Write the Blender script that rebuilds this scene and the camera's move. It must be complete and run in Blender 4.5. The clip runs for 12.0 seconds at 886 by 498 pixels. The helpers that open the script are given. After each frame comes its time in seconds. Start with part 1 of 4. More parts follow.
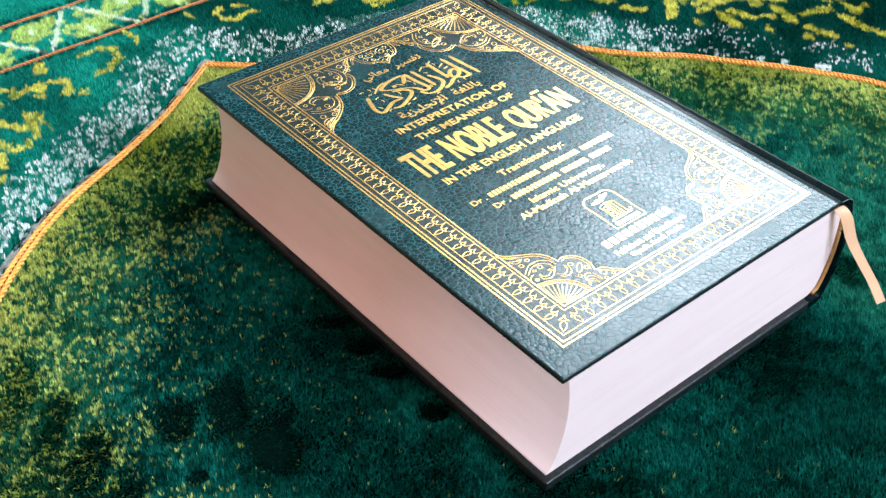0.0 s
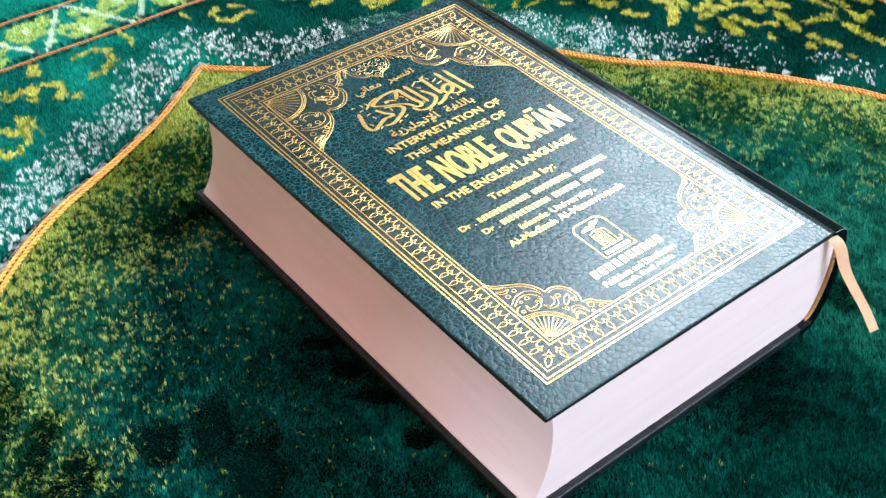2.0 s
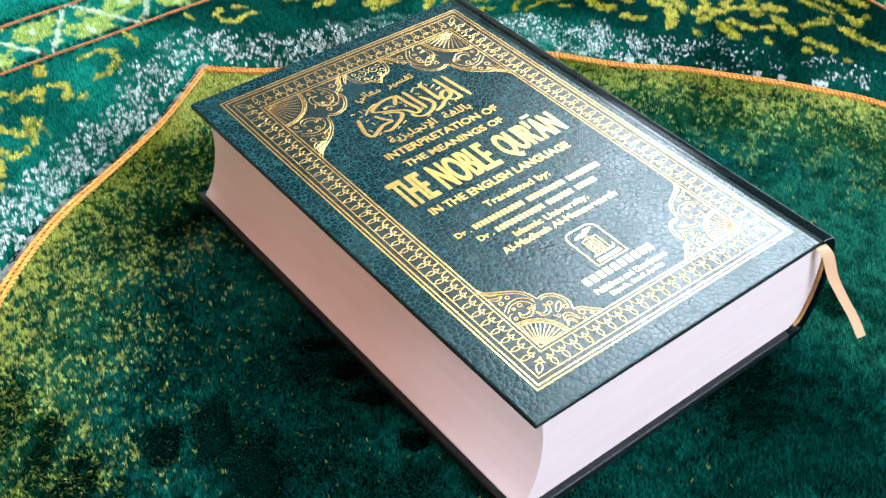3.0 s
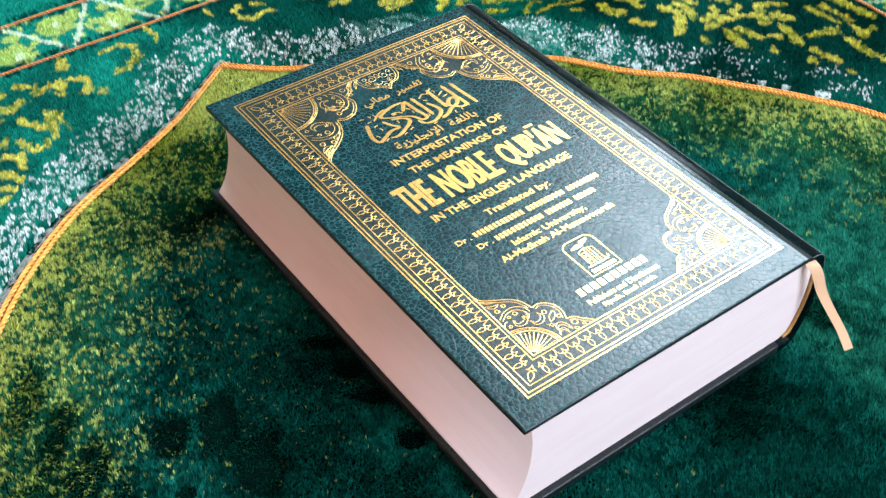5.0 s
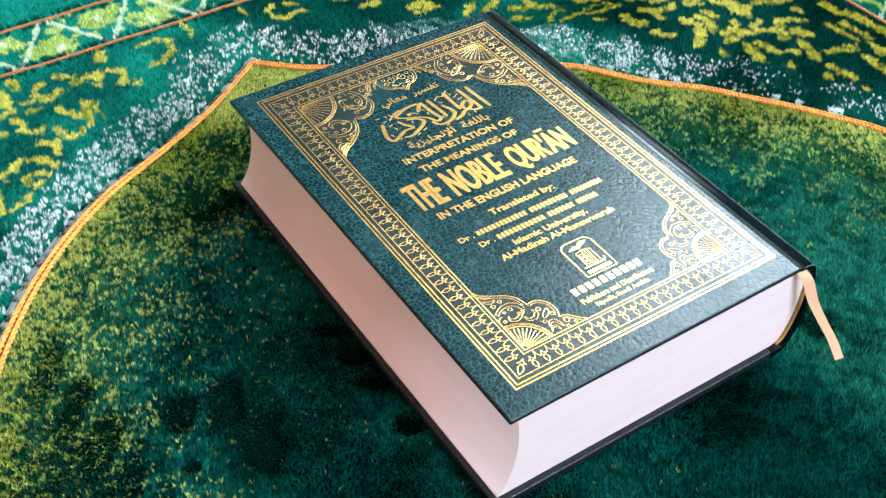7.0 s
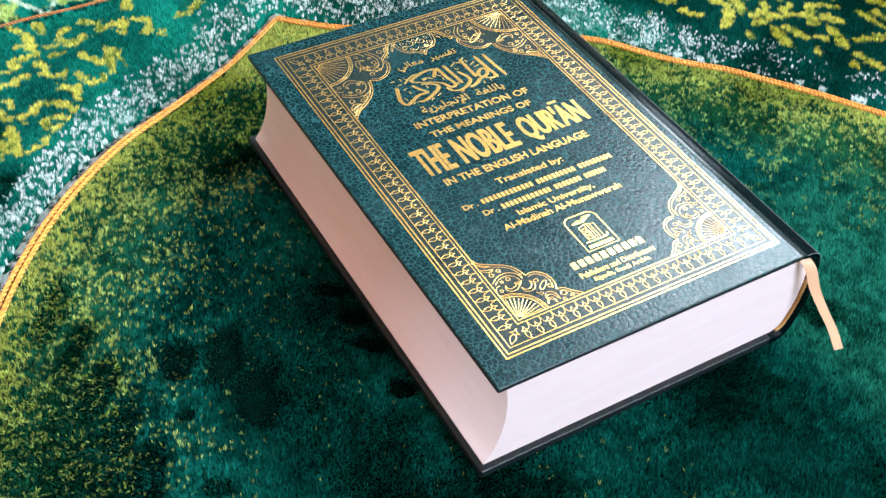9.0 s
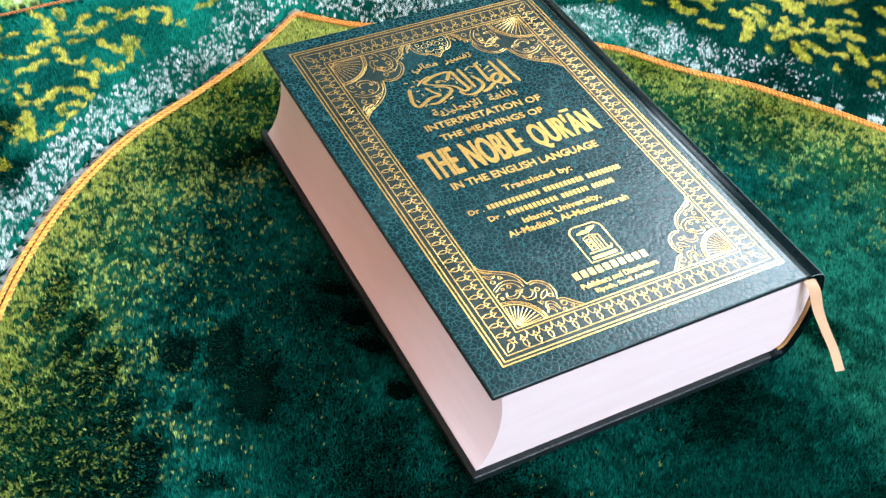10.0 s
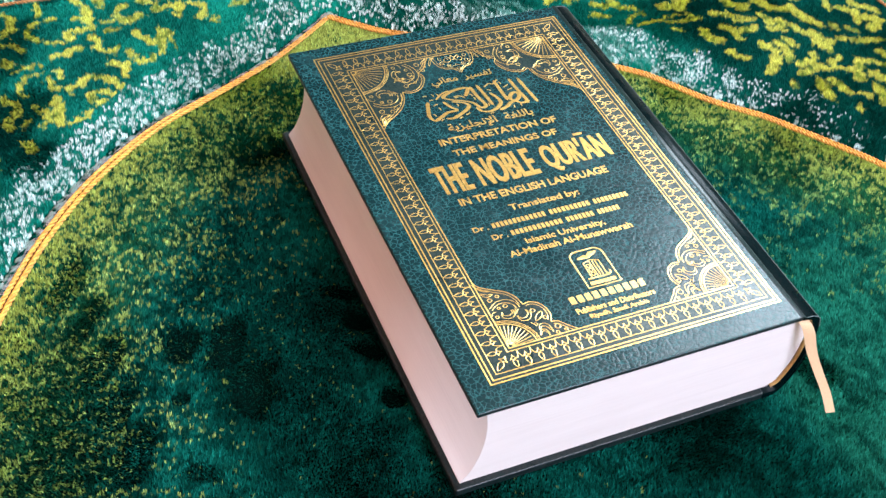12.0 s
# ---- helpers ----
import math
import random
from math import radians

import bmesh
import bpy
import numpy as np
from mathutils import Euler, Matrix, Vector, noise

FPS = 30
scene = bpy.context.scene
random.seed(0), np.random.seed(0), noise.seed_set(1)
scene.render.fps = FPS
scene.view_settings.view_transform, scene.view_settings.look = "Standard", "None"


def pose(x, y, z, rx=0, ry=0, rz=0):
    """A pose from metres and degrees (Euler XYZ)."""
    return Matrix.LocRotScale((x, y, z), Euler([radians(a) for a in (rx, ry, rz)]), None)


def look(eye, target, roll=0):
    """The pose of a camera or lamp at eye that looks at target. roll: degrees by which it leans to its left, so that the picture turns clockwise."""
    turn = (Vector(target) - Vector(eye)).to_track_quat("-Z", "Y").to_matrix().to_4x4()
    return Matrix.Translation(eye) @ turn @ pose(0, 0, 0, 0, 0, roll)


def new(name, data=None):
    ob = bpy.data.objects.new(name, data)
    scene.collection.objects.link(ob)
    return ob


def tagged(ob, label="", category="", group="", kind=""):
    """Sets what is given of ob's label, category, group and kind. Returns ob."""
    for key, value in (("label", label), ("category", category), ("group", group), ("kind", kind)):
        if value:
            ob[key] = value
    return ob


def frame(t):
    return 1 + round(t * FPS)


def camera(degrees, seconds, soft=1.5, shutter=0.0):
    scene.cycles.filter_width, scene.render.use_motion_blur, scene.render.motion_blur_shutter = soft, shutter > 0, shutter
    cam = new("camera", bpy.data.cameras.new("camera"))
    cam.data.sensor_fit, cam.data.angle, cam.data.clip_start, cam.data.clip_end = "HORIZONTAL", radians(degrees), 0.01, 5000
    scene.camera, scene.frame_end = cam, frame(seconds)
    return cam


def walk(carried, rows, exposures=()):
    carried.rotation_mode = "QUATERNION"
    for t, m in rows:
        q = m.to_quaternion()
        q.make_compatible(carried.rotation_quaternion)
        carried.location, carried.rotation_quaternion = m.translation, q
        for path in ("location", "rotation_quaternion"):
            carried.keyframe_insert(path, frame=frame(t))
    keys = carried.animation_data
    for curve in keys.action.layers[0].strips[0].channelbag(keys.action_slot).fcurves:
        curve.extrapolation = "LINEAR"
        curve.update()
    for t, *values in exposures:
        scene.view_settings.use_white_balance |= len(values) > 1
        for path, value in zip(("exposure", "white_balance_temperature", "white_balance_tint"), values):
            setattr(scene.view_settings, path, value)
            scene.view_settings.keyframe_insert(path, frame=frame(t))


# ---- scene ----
cam = camera(41.5, 12.0, soft=1.45)
# seconds, eye and aim in cm, roll in degrees
PATH = [
    (0, (-18.450, -16.724, 30.577), (1.074, 7.027, 4.990), -0.10),
    (0.5, (-18.374, -16.582, 30.985), (1.048, 7.153, 5.306), -0.00),
    (1, (-17.852, -16.339, 31.277), (1.360, 7.322, 5.373), 0.10),
    (1.5, (-17.182, -15.989, 31.559), (1.857, 7.617, 5.478), 0.10),
    (2, (-16.779, -15.943, 31.901), (2.011, 7.469, 5.466), 0.20),
    (2.5, (-16.677, -16.137, 32.518), (1.961, 7.210, 5.919), 0.30),
    (4.5, (-16.350, -16.736, 34.556), (1.222, 6.411, 7.071), 0.40),
    (5, (-16.252, -17.050, 35.043), (1.255, 6.190, 7.595), 0.80),
    (5.5, (-15.825, -17.576, 35.394), (1.627, 5.882, 8.096), 0.90),
    (6, (-15.743, -18.254, 35.582), (1.217, 5.596, 8.314), 0.70),
    (6.5, (-15.693, -18.813, 35.915), (0.860, 5.295, 8.624), 0.70),
    (7, (-15.776, -19.274, 36.186), (0.452, 4.929, 8.785), 0.90),
    (9, (-14.820, -20.042, 36.244), (0.050, 4.105, 8.034), 2.80),
    (9.5, (-14.382, -19.962, 36.296), (-0.030, 4.223, 7.851), 3.40),
    (10, (-14.123, -20.172, 36.564), (0.057, 4.211, 8.203), 4.30),
    (10.5, (-13.757, -20.427, 36.929), (0.281, 4.060, 8.587), 5.10),
    (11, (-13.390, -20.384, 37.284), (0.178, 4.266, 8.853), 5.60),
    (11.5, (-13.162, -20.456, 37.568), (0.052, 4.259, 9.028), 6.10),
    (12, (-12.939, -20.799, 37.817), (0.002, 4.029, 9.250), 6.60),
]
walk(cam, [(t, look([0.01 * v for v in eye], [0.01 * v for v in aim], roll)) for t, eye, aim, roll in PATH], ((0.0, 0.12), (4.5, 0.11), (9.0, 0.18), (12.0, 0.22)))

CM = 0.01


def cm(p):
    return Vector((p[0] * CM, p[1] * CM, p[2] * CM))


# ---- light ----
world = bpy.data.worlds.new("sky")
scene.world = world
world.use_nodes = True
wn = world.node_tree.nodes
sky = wn.new("ShaderNodeTexSky")
sky.sky_type = "NISHITA"
sky.sun_disc = False
sky.sun_elevation = radians(38)
sky.sun_rotation = radians(120)
world.node_tree.links.new(sky.outputs["Color"], wn["Background"].inputs["Color"])
wn["Background"].inputs["Strength"].default_value = 0.10


def window_light(name, where, target, width, height, watts, colour):
    lamp = bpy.data.lights.new(name, "AREA")
    lamp.shape = "RECTANGLE"
    lamp.size, lamp.size_y = width, height
    lamp.energy, lamp.color = watts, colour
    ob = new(name, lamp)
    ob.matrix_world = look(where, target)
    return ob


# the room: x to the window side, y ahead
ROOM = (-1.8, 1.45, -1.9, 2.3, 2.45)
WIN_A = (-0.15, 1.37, 1.00, 2.10)  # in the wall at +x: y from, y to, z from, z to
WIN_B = (0.15, 1.4, 0.5, 1.9)      # in the wall at -y: x from, x to, z from, z to
window_light("window_light_east", (ROOM[1] + 0.05, (WIN_A[0] + WIN_A[1]) / 2, (WIN_A[2] + WIN_A[3]) / 2),
             (0, (WIN_A[0] + WIN_A[1]) / 2, (WIN_A[2] + WIN_A[3]) / 2 - 0.35), WIN_A[1] - WIN_A[0], WIN_A[3] - WIN_A[2], 154, (0.74, 0.875, 1.0))
window_light("window_light_south", ((WIN_B[0] + WIN_B[1]) / 2, ROOM[2] - 0.05, (WIN_B[2] + WIN_B[3]) / 2),
             ((WIN_B[0] + WIN_B[1]) / 2, 0, (WIN_B[2] + WIN_B[3]) / 2 - 0.4), WIN_B[1] - WIN_B[0], WIN_B[3] - WIN_B[2], 80, (0.78, 0.82, 1.0))


# ---- materials ----
def material(name):
    m = bpy.data.materials.new(name)
    m.use_nodes = True
    t = m.node_tree
    return m, t, t.nodes["Principled BSDF"]


def node(t, kind, **values):
    n = t.nodes.new(kind)
    for key, value in values.items():
        n.inputs[key.replace("_", " ")].default_value = value
    return n


def ramp(t, source, stops):
    r = t.nodes.new("ShaderNodeValToRGB")
    t.links.new(source, r.inputs["Fac"])
    el = r.color_ramp.elements
    while len(el) < len(stops):
        el.new(0.5)
    for e, (at, colour) in zip(el, stops):
        e.position, e.color = at, (*colour, 1)
    return r


def coords(t, scale=(1, 1, 1)):
    c = t.nodes.new("ShaderNodeTexCoord")
    m = t.nodes.new("ShaderNodeMapping")
    m.inputs["Scale"].default_value = scale
    t.links.new(c.outputs["Object"], m.inputs["Vector"])
    return m.outputs["Vector"]


def leather_material(name, deep, high, rough, grain, gloss=0.5):
    """Pebbled leatherette: irregular domed cells of two sizes parted by fine creases, coloured lighter for wear and for
    light on their walls.
    """
    m, t, b = material(name)
    at = coords(t)

    def math_node(kind, a, other):
        n = t.nodes.new("ShaderNodeMath")
        n.operation = kind
        for slot, value in zip(n.inputs, (a, other)):
            if isinstance(value, float):
                slot.default_value = value
            else:
                t.links.new(value, slot)
        return n.outputs["Value"]

    def swirl(source, scale, much):
        wob = node(t, "ShaderNodeTexNoise", Scale=scale, Detail=2.0)
        t.links.new(at, wob.inputs["Vector"])
        mixed = t.nodes.new("ShaderNodeVectorMath")
        mixed.operation = "MULTIPLY_ADD"
        mixed.inputs[1].default_value = (much, much, much)
        t.links.new(wob.outputs["Color"], mixed.inputs[0])
        t.links.new(source, mixed.inputs[2])
        return mixed.outputs["Vector"]

    def cells(scale, where):
        edge = t.nodes.new("ShaderNodeTexVoronoi")
        edge.feature = "DISTANCE_TO_EDGE"
        dome = t.nodes.new("ShaderNodeTexVoronoi")
        dome.feature = "SMOOTH_F1"
        dome.inputs["Smoothness"].default_value = 0.25
        for n in (edge, dome):
            n.inputs["Scale"].default_value = scale
            t.links.new(where, n.inputs["Vector"])
        return edge.outputs["Distance"], dome.outputs["Distance"]

    def smooth(value, top, high_out=1.0):
        r = t.nodes.new("ShaderNodeMapRange")
        r.interpolation_type = "SMOOTHSTEP"
        r.inputs["From Max"].default_value = top
        r.inputs["To Max"].default_value = high_out
        t.links.new(value, r.inputs["Value"])
        return r.outputs["Result"]

    where = swirl(swirl(at, 170.0, 0.0018), 700.0, 0.0009)
    edge_big, dome_big = cells(490.0, where)
    edge_small, _ = cells(900.0, where)
    big = node(t, "ShaderNodeTexNoise", Scale=45.0, Detail=3.0)
    t.links.new(at, big.inputs["Vector"])
    fine = node(t, "ShaderNodeTexNoise", Scale=2600.0, Detail=3.0)
    t.links.new(at, fine.inputs["Vector"])
    # height: creases first, then the domes between them, then pores
    crease = smooth(edge_big, 0.12)
    crackle = smooth(edge_small, 0.17, 0.13)
    height = math_node("ADD", math_node("MULTIPLY", crease, 0.22), crackle)
    height = math_node("SUBTRACT", height, math_node("MULTIPLY", math_node("POWER", dome_big, 2.0), 0.85))
    height = math_node("ADD", height, math_node("MULTIPLY", fine.outputs["Fac"], 0.04))
    bump = node(t, "ShaderNodeBump", Strength=grain, Distance=0.00013)
    t.links.new(height, bump.inputs["Height"])
    t.links.new(bump.outputs["Normal"], b.inputs["Normal"])
    patchy = node(t, "ShaderNodeTexNoise", Scale=260.0, Detail=2.0)
    t.links.new(at, patchy.inputs["Vector"])
    # crease net in lighter colour: wear plus the light caught by groove walls
    worn = math_node("MULTIPLY", math_node("SUBTRACT", 1.0, smooth(edge_big, 0.11)), smooth(math_node("SUBTRACT", patchy.outputs["Fac"], 0.20), 0.30))
    col = ramp(t, worn, [(0.15, deep), (1.0, high)])
    shade = t.nodes.new("ShaderNodeMix")
    shade.data_type = "RGBA"
    shade.blend_type = "MULTIPLY"
    shade.inputs["Factor"].default_value = 0.5
    t.links.new(col.outputs["Color"], shade.inputs["A"])
    g = ramp(t, big.outputs["Fac"], [(0.3, (0.6, 0.6, 0.62)), (0.7, (1, 1, 1))])
    t.links.new(g.outputs["Color"], shade.inputs["B"])
    t.links.new(shade.outputs["Result"], b.inputs["Base Color"])
    rr = ramp(t, big.outputs["Fac"], [(0.3, (rough - 0.05,) * 3), (0.75, (rough + 0.08,) * 3)])
    t.links.new(rr.outputs["Color"], b.inputs["Roughness"])
    shine = ramp(t, crease, [(0.1, (gloss * 0.36,) * 3), (0.8, (gloss,) * 3)])
    t.links.new(shine.outputs["Color"], b.inputs["Specular IOR Level"])
    return m


def gold_material():
    m, t, b = material("gold_foil")
    at = coords(t)
    n1 = node(t, "ShaderNodeTexNoise", Scale=900.0, Detail=4.0)
    t.links.new(at, n1.inputs["Vector"])
    col = ramp(t, n1.outputs["Fac"], [(0.25, (0.58, 0.32, 0.065)), (0.7, (0.87, 0.54, 0.15))])
    t.links.new(col.outputs["Color"], b.inputs["Base Color"])
    b.inputs["Metallic"].default_value = 0.9
    b.inputs["Coat Weight"].default_value = 0.7
    b.inputs["Coat Roughness"].default_value = 0.22
    rr = ramp(t, n1.outputs["Fac"], [(0.3, (0.28,) * 3), (0.7, (0.37,) * 3)])
    t.links.new(rr.outputs["Color"], b.inputs["Roughness"])
    bump = node(t, "ShaderNodeBump", Strength=0.12, Distance=0.00006)
    t.links.new(n1.outputs["Fac"], bump.inputs["Height"])
    t.links.new(bump.outputs["Normal"], b.inputs["Normal"])
    return m


def paper_material():
    m, t, b = material("paper_edges")
    at = coords(t, (14, 14, 5200))
    n1 = node(t, "ShaderNodeTexNoise", Scale=1.0, Detail=3.0)
    t.links.new(at, n1.inputs["Vector"])
    wide = node(t, "ShaderNodeTexNoise", Scale=28.0, Detail=2.0)
    t.links.new(coords(t, (1, 1, 6)), wide.inputs["Vector"])
    col = ramp(t, n1.outputs["Fac"], [(0.25, (0.76, 0.695, 0.675)), (0.7, (0.84, 0.772, 0.75))])
    shade = t.nodes.new("ShaderNodeMix")
    shade.data_type = "RGBA"
    shade.blend_type = "MULTIPLY"
    shade.inputs["Factor"].default_value = 0.35
    g = ramp(t, wide.outputs["Fac"], [(0.3, (0.86, 0.84, 0.83)), (0.7, (1, 1, 1))])
    t.links.new(col.outputs["Color"], shade.inputs["A"])
    t.links.new(g.outputs["Color"], shade.inputs["B"])
    t.links.new(shade.outputs["Result"], b.inputs["Base Color"])
    b.inputs["Roughness"].default_value = 0.75
    bump = node(t, "ShaderNodeBump", Strength=0.12, Distance=0.0001)
    t.links.new(n1.outputs["Fac"], bump.inputs["Height"])
    t.links.new(bump.outputs["Normal"], b.inputs["Normal"])
    return m


def cloth_material(name, dark, light, scale, rough=0.6, sheen=0.2):
    m, t, b = material(name)
    at = coords(t)
    n1 = node(t, "ShaderNodeTexNoise", Scale=scale, Detail=4.0)
    t.links.new(at, n1.inputs["Vector"])
    col = ramp(t, n1.outputs["Fac"], [(0.3, dark), (0.7, light)])
    t.links.new(col.outputs["Color"], b.inputs["Base Color"])
    b.inputs["Roughness"].default_value = rough
    b.inputs["Sheen Weight"].default_value = sheen
    bump = node(t, "ShaderNodeBump", Strength=0.4, Distance=0.0002)
    t.links.new(n1.outputs["Fac"], bump.inputs["Height"])
    t.links.new(bump.outputs["Normal"], b.inputs["Normal"])
    return m


def pile_material():
    m, t, b = material("plush_pile")
    a = t.nodes.new("ShaderNodeAttribute")
    a.attribute_name = "dye"
    t.links.new(a.outputs["Color"], b.inputs["Base Color"])
    b.inputs["Roughness"].default_value = 0.55
    b.inputs["Specular IOR Level"].default_value = 0.0
    return m


def wall_material(name, dark, light):
    m, t, b = material(name)
    n1 = node(t, "ShaderNodeTexNoise", Scale=3.0, Detail=5.0)
    t.links.new(coords(t), n1.inputs["Vector"])
    col = ramp(t, n1.outputs["Fac"], [(0.3, dark), (0.7, light)])
    t.links.new(col.outputs["Color"], b.inputs["Base Color"])
    b.inputs["Roughness"].default_value = 0.9
    return m


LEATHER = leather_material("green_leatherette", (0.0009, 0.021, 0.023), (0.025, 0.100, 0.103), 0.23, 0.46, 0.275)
# darker copies of the cover leather: shade of spine and edges as colour
SHADED_SPINE_LEATHER = leather_material("shaded_spine_leatherette", (0.0008, 0.006, 0.0065), (0.0014, 0.009, 0.0095), 0.27, 0.18, 0.08)
SHADED_EDGE_LEATHER = leather_material("shaded_edge_leatherette", (0.005, 0.012, 0.013), (0.016, 0.032, 0.033), 0.40, 0.5, 0.5)
STAMPED = leather_material("stamped_leatherette", (0.008, 0.024, 0.021), (0.011, 0.030, 0.026), 0.31, 0.12, 0.44)
# pale leather that paints the spine's rim highlight and rubbed edges
RIM_LIGHT = leather_material("rubbed_leatherette", (0.10, 0.14, 0.14), (0.16, 0.20, 0.20), 0.40, 0.3, 0.4)
GOLD = gold_material()
PAPER = paper_material()
BAND = cloth_material("headband_thread", (0.30, 0.16, 0.04), (0.62, 0.38, 0.12), 2500.0)
RIBBON = cloth_material("peach_satin", (0.88, 0.58, 0.33), (0.93, 0.66, 0.40), 1800.0, 0.45, 0.3)
BRIGHT_CORD = cloth_material("bright_orange_cord", (0.50, 0.17, 0.010), (0.95, 0.46, 0.06), 520.0, 0.5, 0.2)
STITCH = cloth_material("lilac_thread", (0.42, 0.30, 0.34), (0.80, 0.68, 0.70), 900.0, 0.5, 0.2)
BORDER_CORD = cloth_material("brown_orange_cord", (0.26, 0.09, 0.02), (0.60, 0.27, 0.07), 900.0, 0.6, 0.1)
PILE = pile_material()
WALL = wall_material("pale_plaster", (0.33, 0.32, 0.31), (0.40, 0.39, 0.37))
# terracotta chosen so the unseen wall throws warm light on the fore edge
BOUNCE_WALL = wall_material("terracotta_plaster", (0.70, 0.335, 0.245), (0.78, 0.390, 0.290))
CEILING = wall_material("cream_ceiling", (0.40, 0.305, 0.24), (0.47, 0.36, 0.285))
DARK_MIRRORED_WALL = wall_material("slate_plaster", (0.075, 0.08, 0.08), (0.10, 0.105, 0.105))
FLOOR = wall_material("floor_tile", (0.42, 0.36, 0.30), (0.50, 0.43, 0.37))


# ---- building helpers ----
def mesh_of(name, verts, faces, mat, smooth=False):
    me = bpy.data.meshes.new(name)
    me.from_pydata([tuple(v) for v in verts], [], faces)
    me.materials.append(mat)
    if smooth:
        me.polygons.foreach_set("use_smooth", [True] * len(me.polygons))
    me.update()
    return me


def part(name, me, parent, label=""):
    ob = new(name, me)
    ob.parent = parent
    if label:
        tagged(ob, label)
    return ob


def bm_mesh(name, bm, mat, smooth=False):
    bmesh.ops.recalc_face_normals(bm, faces=bm.faces)
    me = bpy.data.meshes.new(name)
    bm.to_mesh(me)
    bm.free()
    me.materials.append(mat)
    if smooth:
        me.polygons.foreach_set("use_smooth", [True] * len(me.polygons))
    return me


def slab(x0, x1, y0, y1, z0, z1, bevel=0.0, segments=2):
    bm = bmesh.new()
    bmesh.ops.create_cube(bm, size=1.0)
    for v in bm.verts:
        v.co = Vector(((x0 + x1) / 2 + v.co.x * (x1 - x0), (y0 + y1) / 2 + v.co.y * (y1 - y0), (z0 + z1) / 2 + v.co.z * (z1 - z0)))
    if bevel:
        bmesh.ops.bevel(bm, geom=list(bm.edges), offset=bevel, segments=segments, profile=0.5, affect="EDGES")
    return bm


def spline(points, per=8, closed=False):
    """Catmull-Rom through the points."""
    pts = [np.array(p, float) for p in points]
    n = len(pts)
    out = []
    for i in range(n if closed else n - 1):
        if closed:
            a, b, c, d = pts[i - 1], pts[i], pts[(i + 1) % n], pts[(i + 2) % n]
        else:
            a, b, c, d = pts[max(i - 1, 0)], pts[i], pts[i + 1], pts[min(i + 2, n - 1)]
        for k in range(per):
            s = k / per
            out.append(0.5 * (2 * b + (c - a) * s + (2 * a - 5 * b + 4 * c - d) * s * s + (3 * b - a - 3 * c + d) * s ** 3))
    out.append(pts[0] if closed else pts[-1])
    return np.array(out)


def extrude_y(outline, y0, y1, mat, name, steps=1, smooth=False):
    """A closed xz outline drawn out along y, capped."""
    n = len(outline)
    verts, faces = [], []
    for k in range(steps + 1):
        y = y0 + (y1 - y0) * k / steps
        verts += [cm((x, y, z)) for x, z in outline]
    for k in range(steps):
        for i in range(n):
            j = (i + 1) % n
            faces.append((k * n + i, k * n + j, (k + 1) * n + j, (k + 1) * n + i))
    faces.append(tuple(range(n - 1, -1, -1)))
    faces.append(tuple(steps * n + i for i in range(n)))
    me = mesh_of(name, verts, faces, mat)
    bm = bmesh.new()
    bm.from_mesh(me)
    bmesh.ops.recalc_face_normals(bm, faces=bm.faces)
    bm.to_mesh(me)
    bm.free()
    if smooth:
        me.polygons.foreach_set("use_smooth", [len(p.vertices) == 4 for p in me.polygons])
    return me


def tube(path, radius, sides, mat, name):
    verts, faces = tube_data(path, radius, sides)
    return mesh_of(name, verts, faces, mat, True)


def tube_data(path, radius, sides, start=0):
    verts, faces = [], []
    path = np.asarray(path, float)
    radius = np.broadcast_to(radius, len(path))
    tang = np.gradient(path, axis=0)
    tang /= np.linalg.norm(tang, axis=1)[:, None] + 1e-12
    side = np.cross(tang, [0, 0, 1.0])
    side /= np.linalg.norm(side, axis=1)[:, None] + 1e-12
    up = np.cross(side, tang)
    for i, p in enumerate(path):
        for k in range(sides):
            a = 2 * math.pi * k / sides
            verts.append(cm(p + radius[i] * (math.cos(a) * side[i] + math.sin(a) * up[i])))
    for i in range(len(path) - 1):
        for k in range(sides):
            q = (k + 1) % sides
            faces.append((start + i * sides + k, start + i * sides + q, start + (i + 1) * sides + q, start + (i + 1) * sides + k))
    return verts, faces


# ---- the room that closes the place ----
def structure(name, bm, mat, label, category):
    return tagged(new(name, bm_mesh(name, bm, mat)), label, category, kind="structure")


def wall_with_window(name, along_y, at, out, a0, a1, top, w):
    """Four blocks round one opening: below, above and at both sides."""
    bm = bmesh.new()
    for p0, p1, z0, z1 in ((a0, a1, -0.03, w[2]), (a0, a1, w[3], top), (a0, w[0], w[2], w[3]), (w[1], a1, w[2], w[3])):
        b = slab(*((at, at + out, p0, p1) if along_y else (p0, p1, min(at, at + out), max(at, at + out))), z0, z1)
        me = bpy.data.meshes.new("block")
        b.to_mesh(me)
        b.free()
        bm.from_mesh(me)
        bpy.data.meshes.remove(me)
    return structure(name, bm, WALL, "plain grey plaster wall with a window opening", "wall")


X0, X1, Y0, Y1, TOP = ROOM
FLOOR_Z = -0.0155
structure("floor", slab(X0 - 0.15, X1 + 0.15, Y0 - 0.15, Y1 + 0.15, FLOOR_Z - 0.1, FLOOR_Z), FLOOR, "plain beige floor under the rug", "floor")
structure("ceiling", slab(X0 - 0.15, X1 + 0.15, Y0 - 0.15, Y1 + 0.15, TOP, TOP + 0.1), CEILING, "plain cream painted ceiling", "ceiling")
# unseen wall, added as a warm reflector for the book's fore edge
structure("wall_west", slab(X0 - 0.15, X0, Y0, Y1, FLOOR_Z, TOP), BOUNCE_WALL, "plain terracotta plaster wall", "wall")
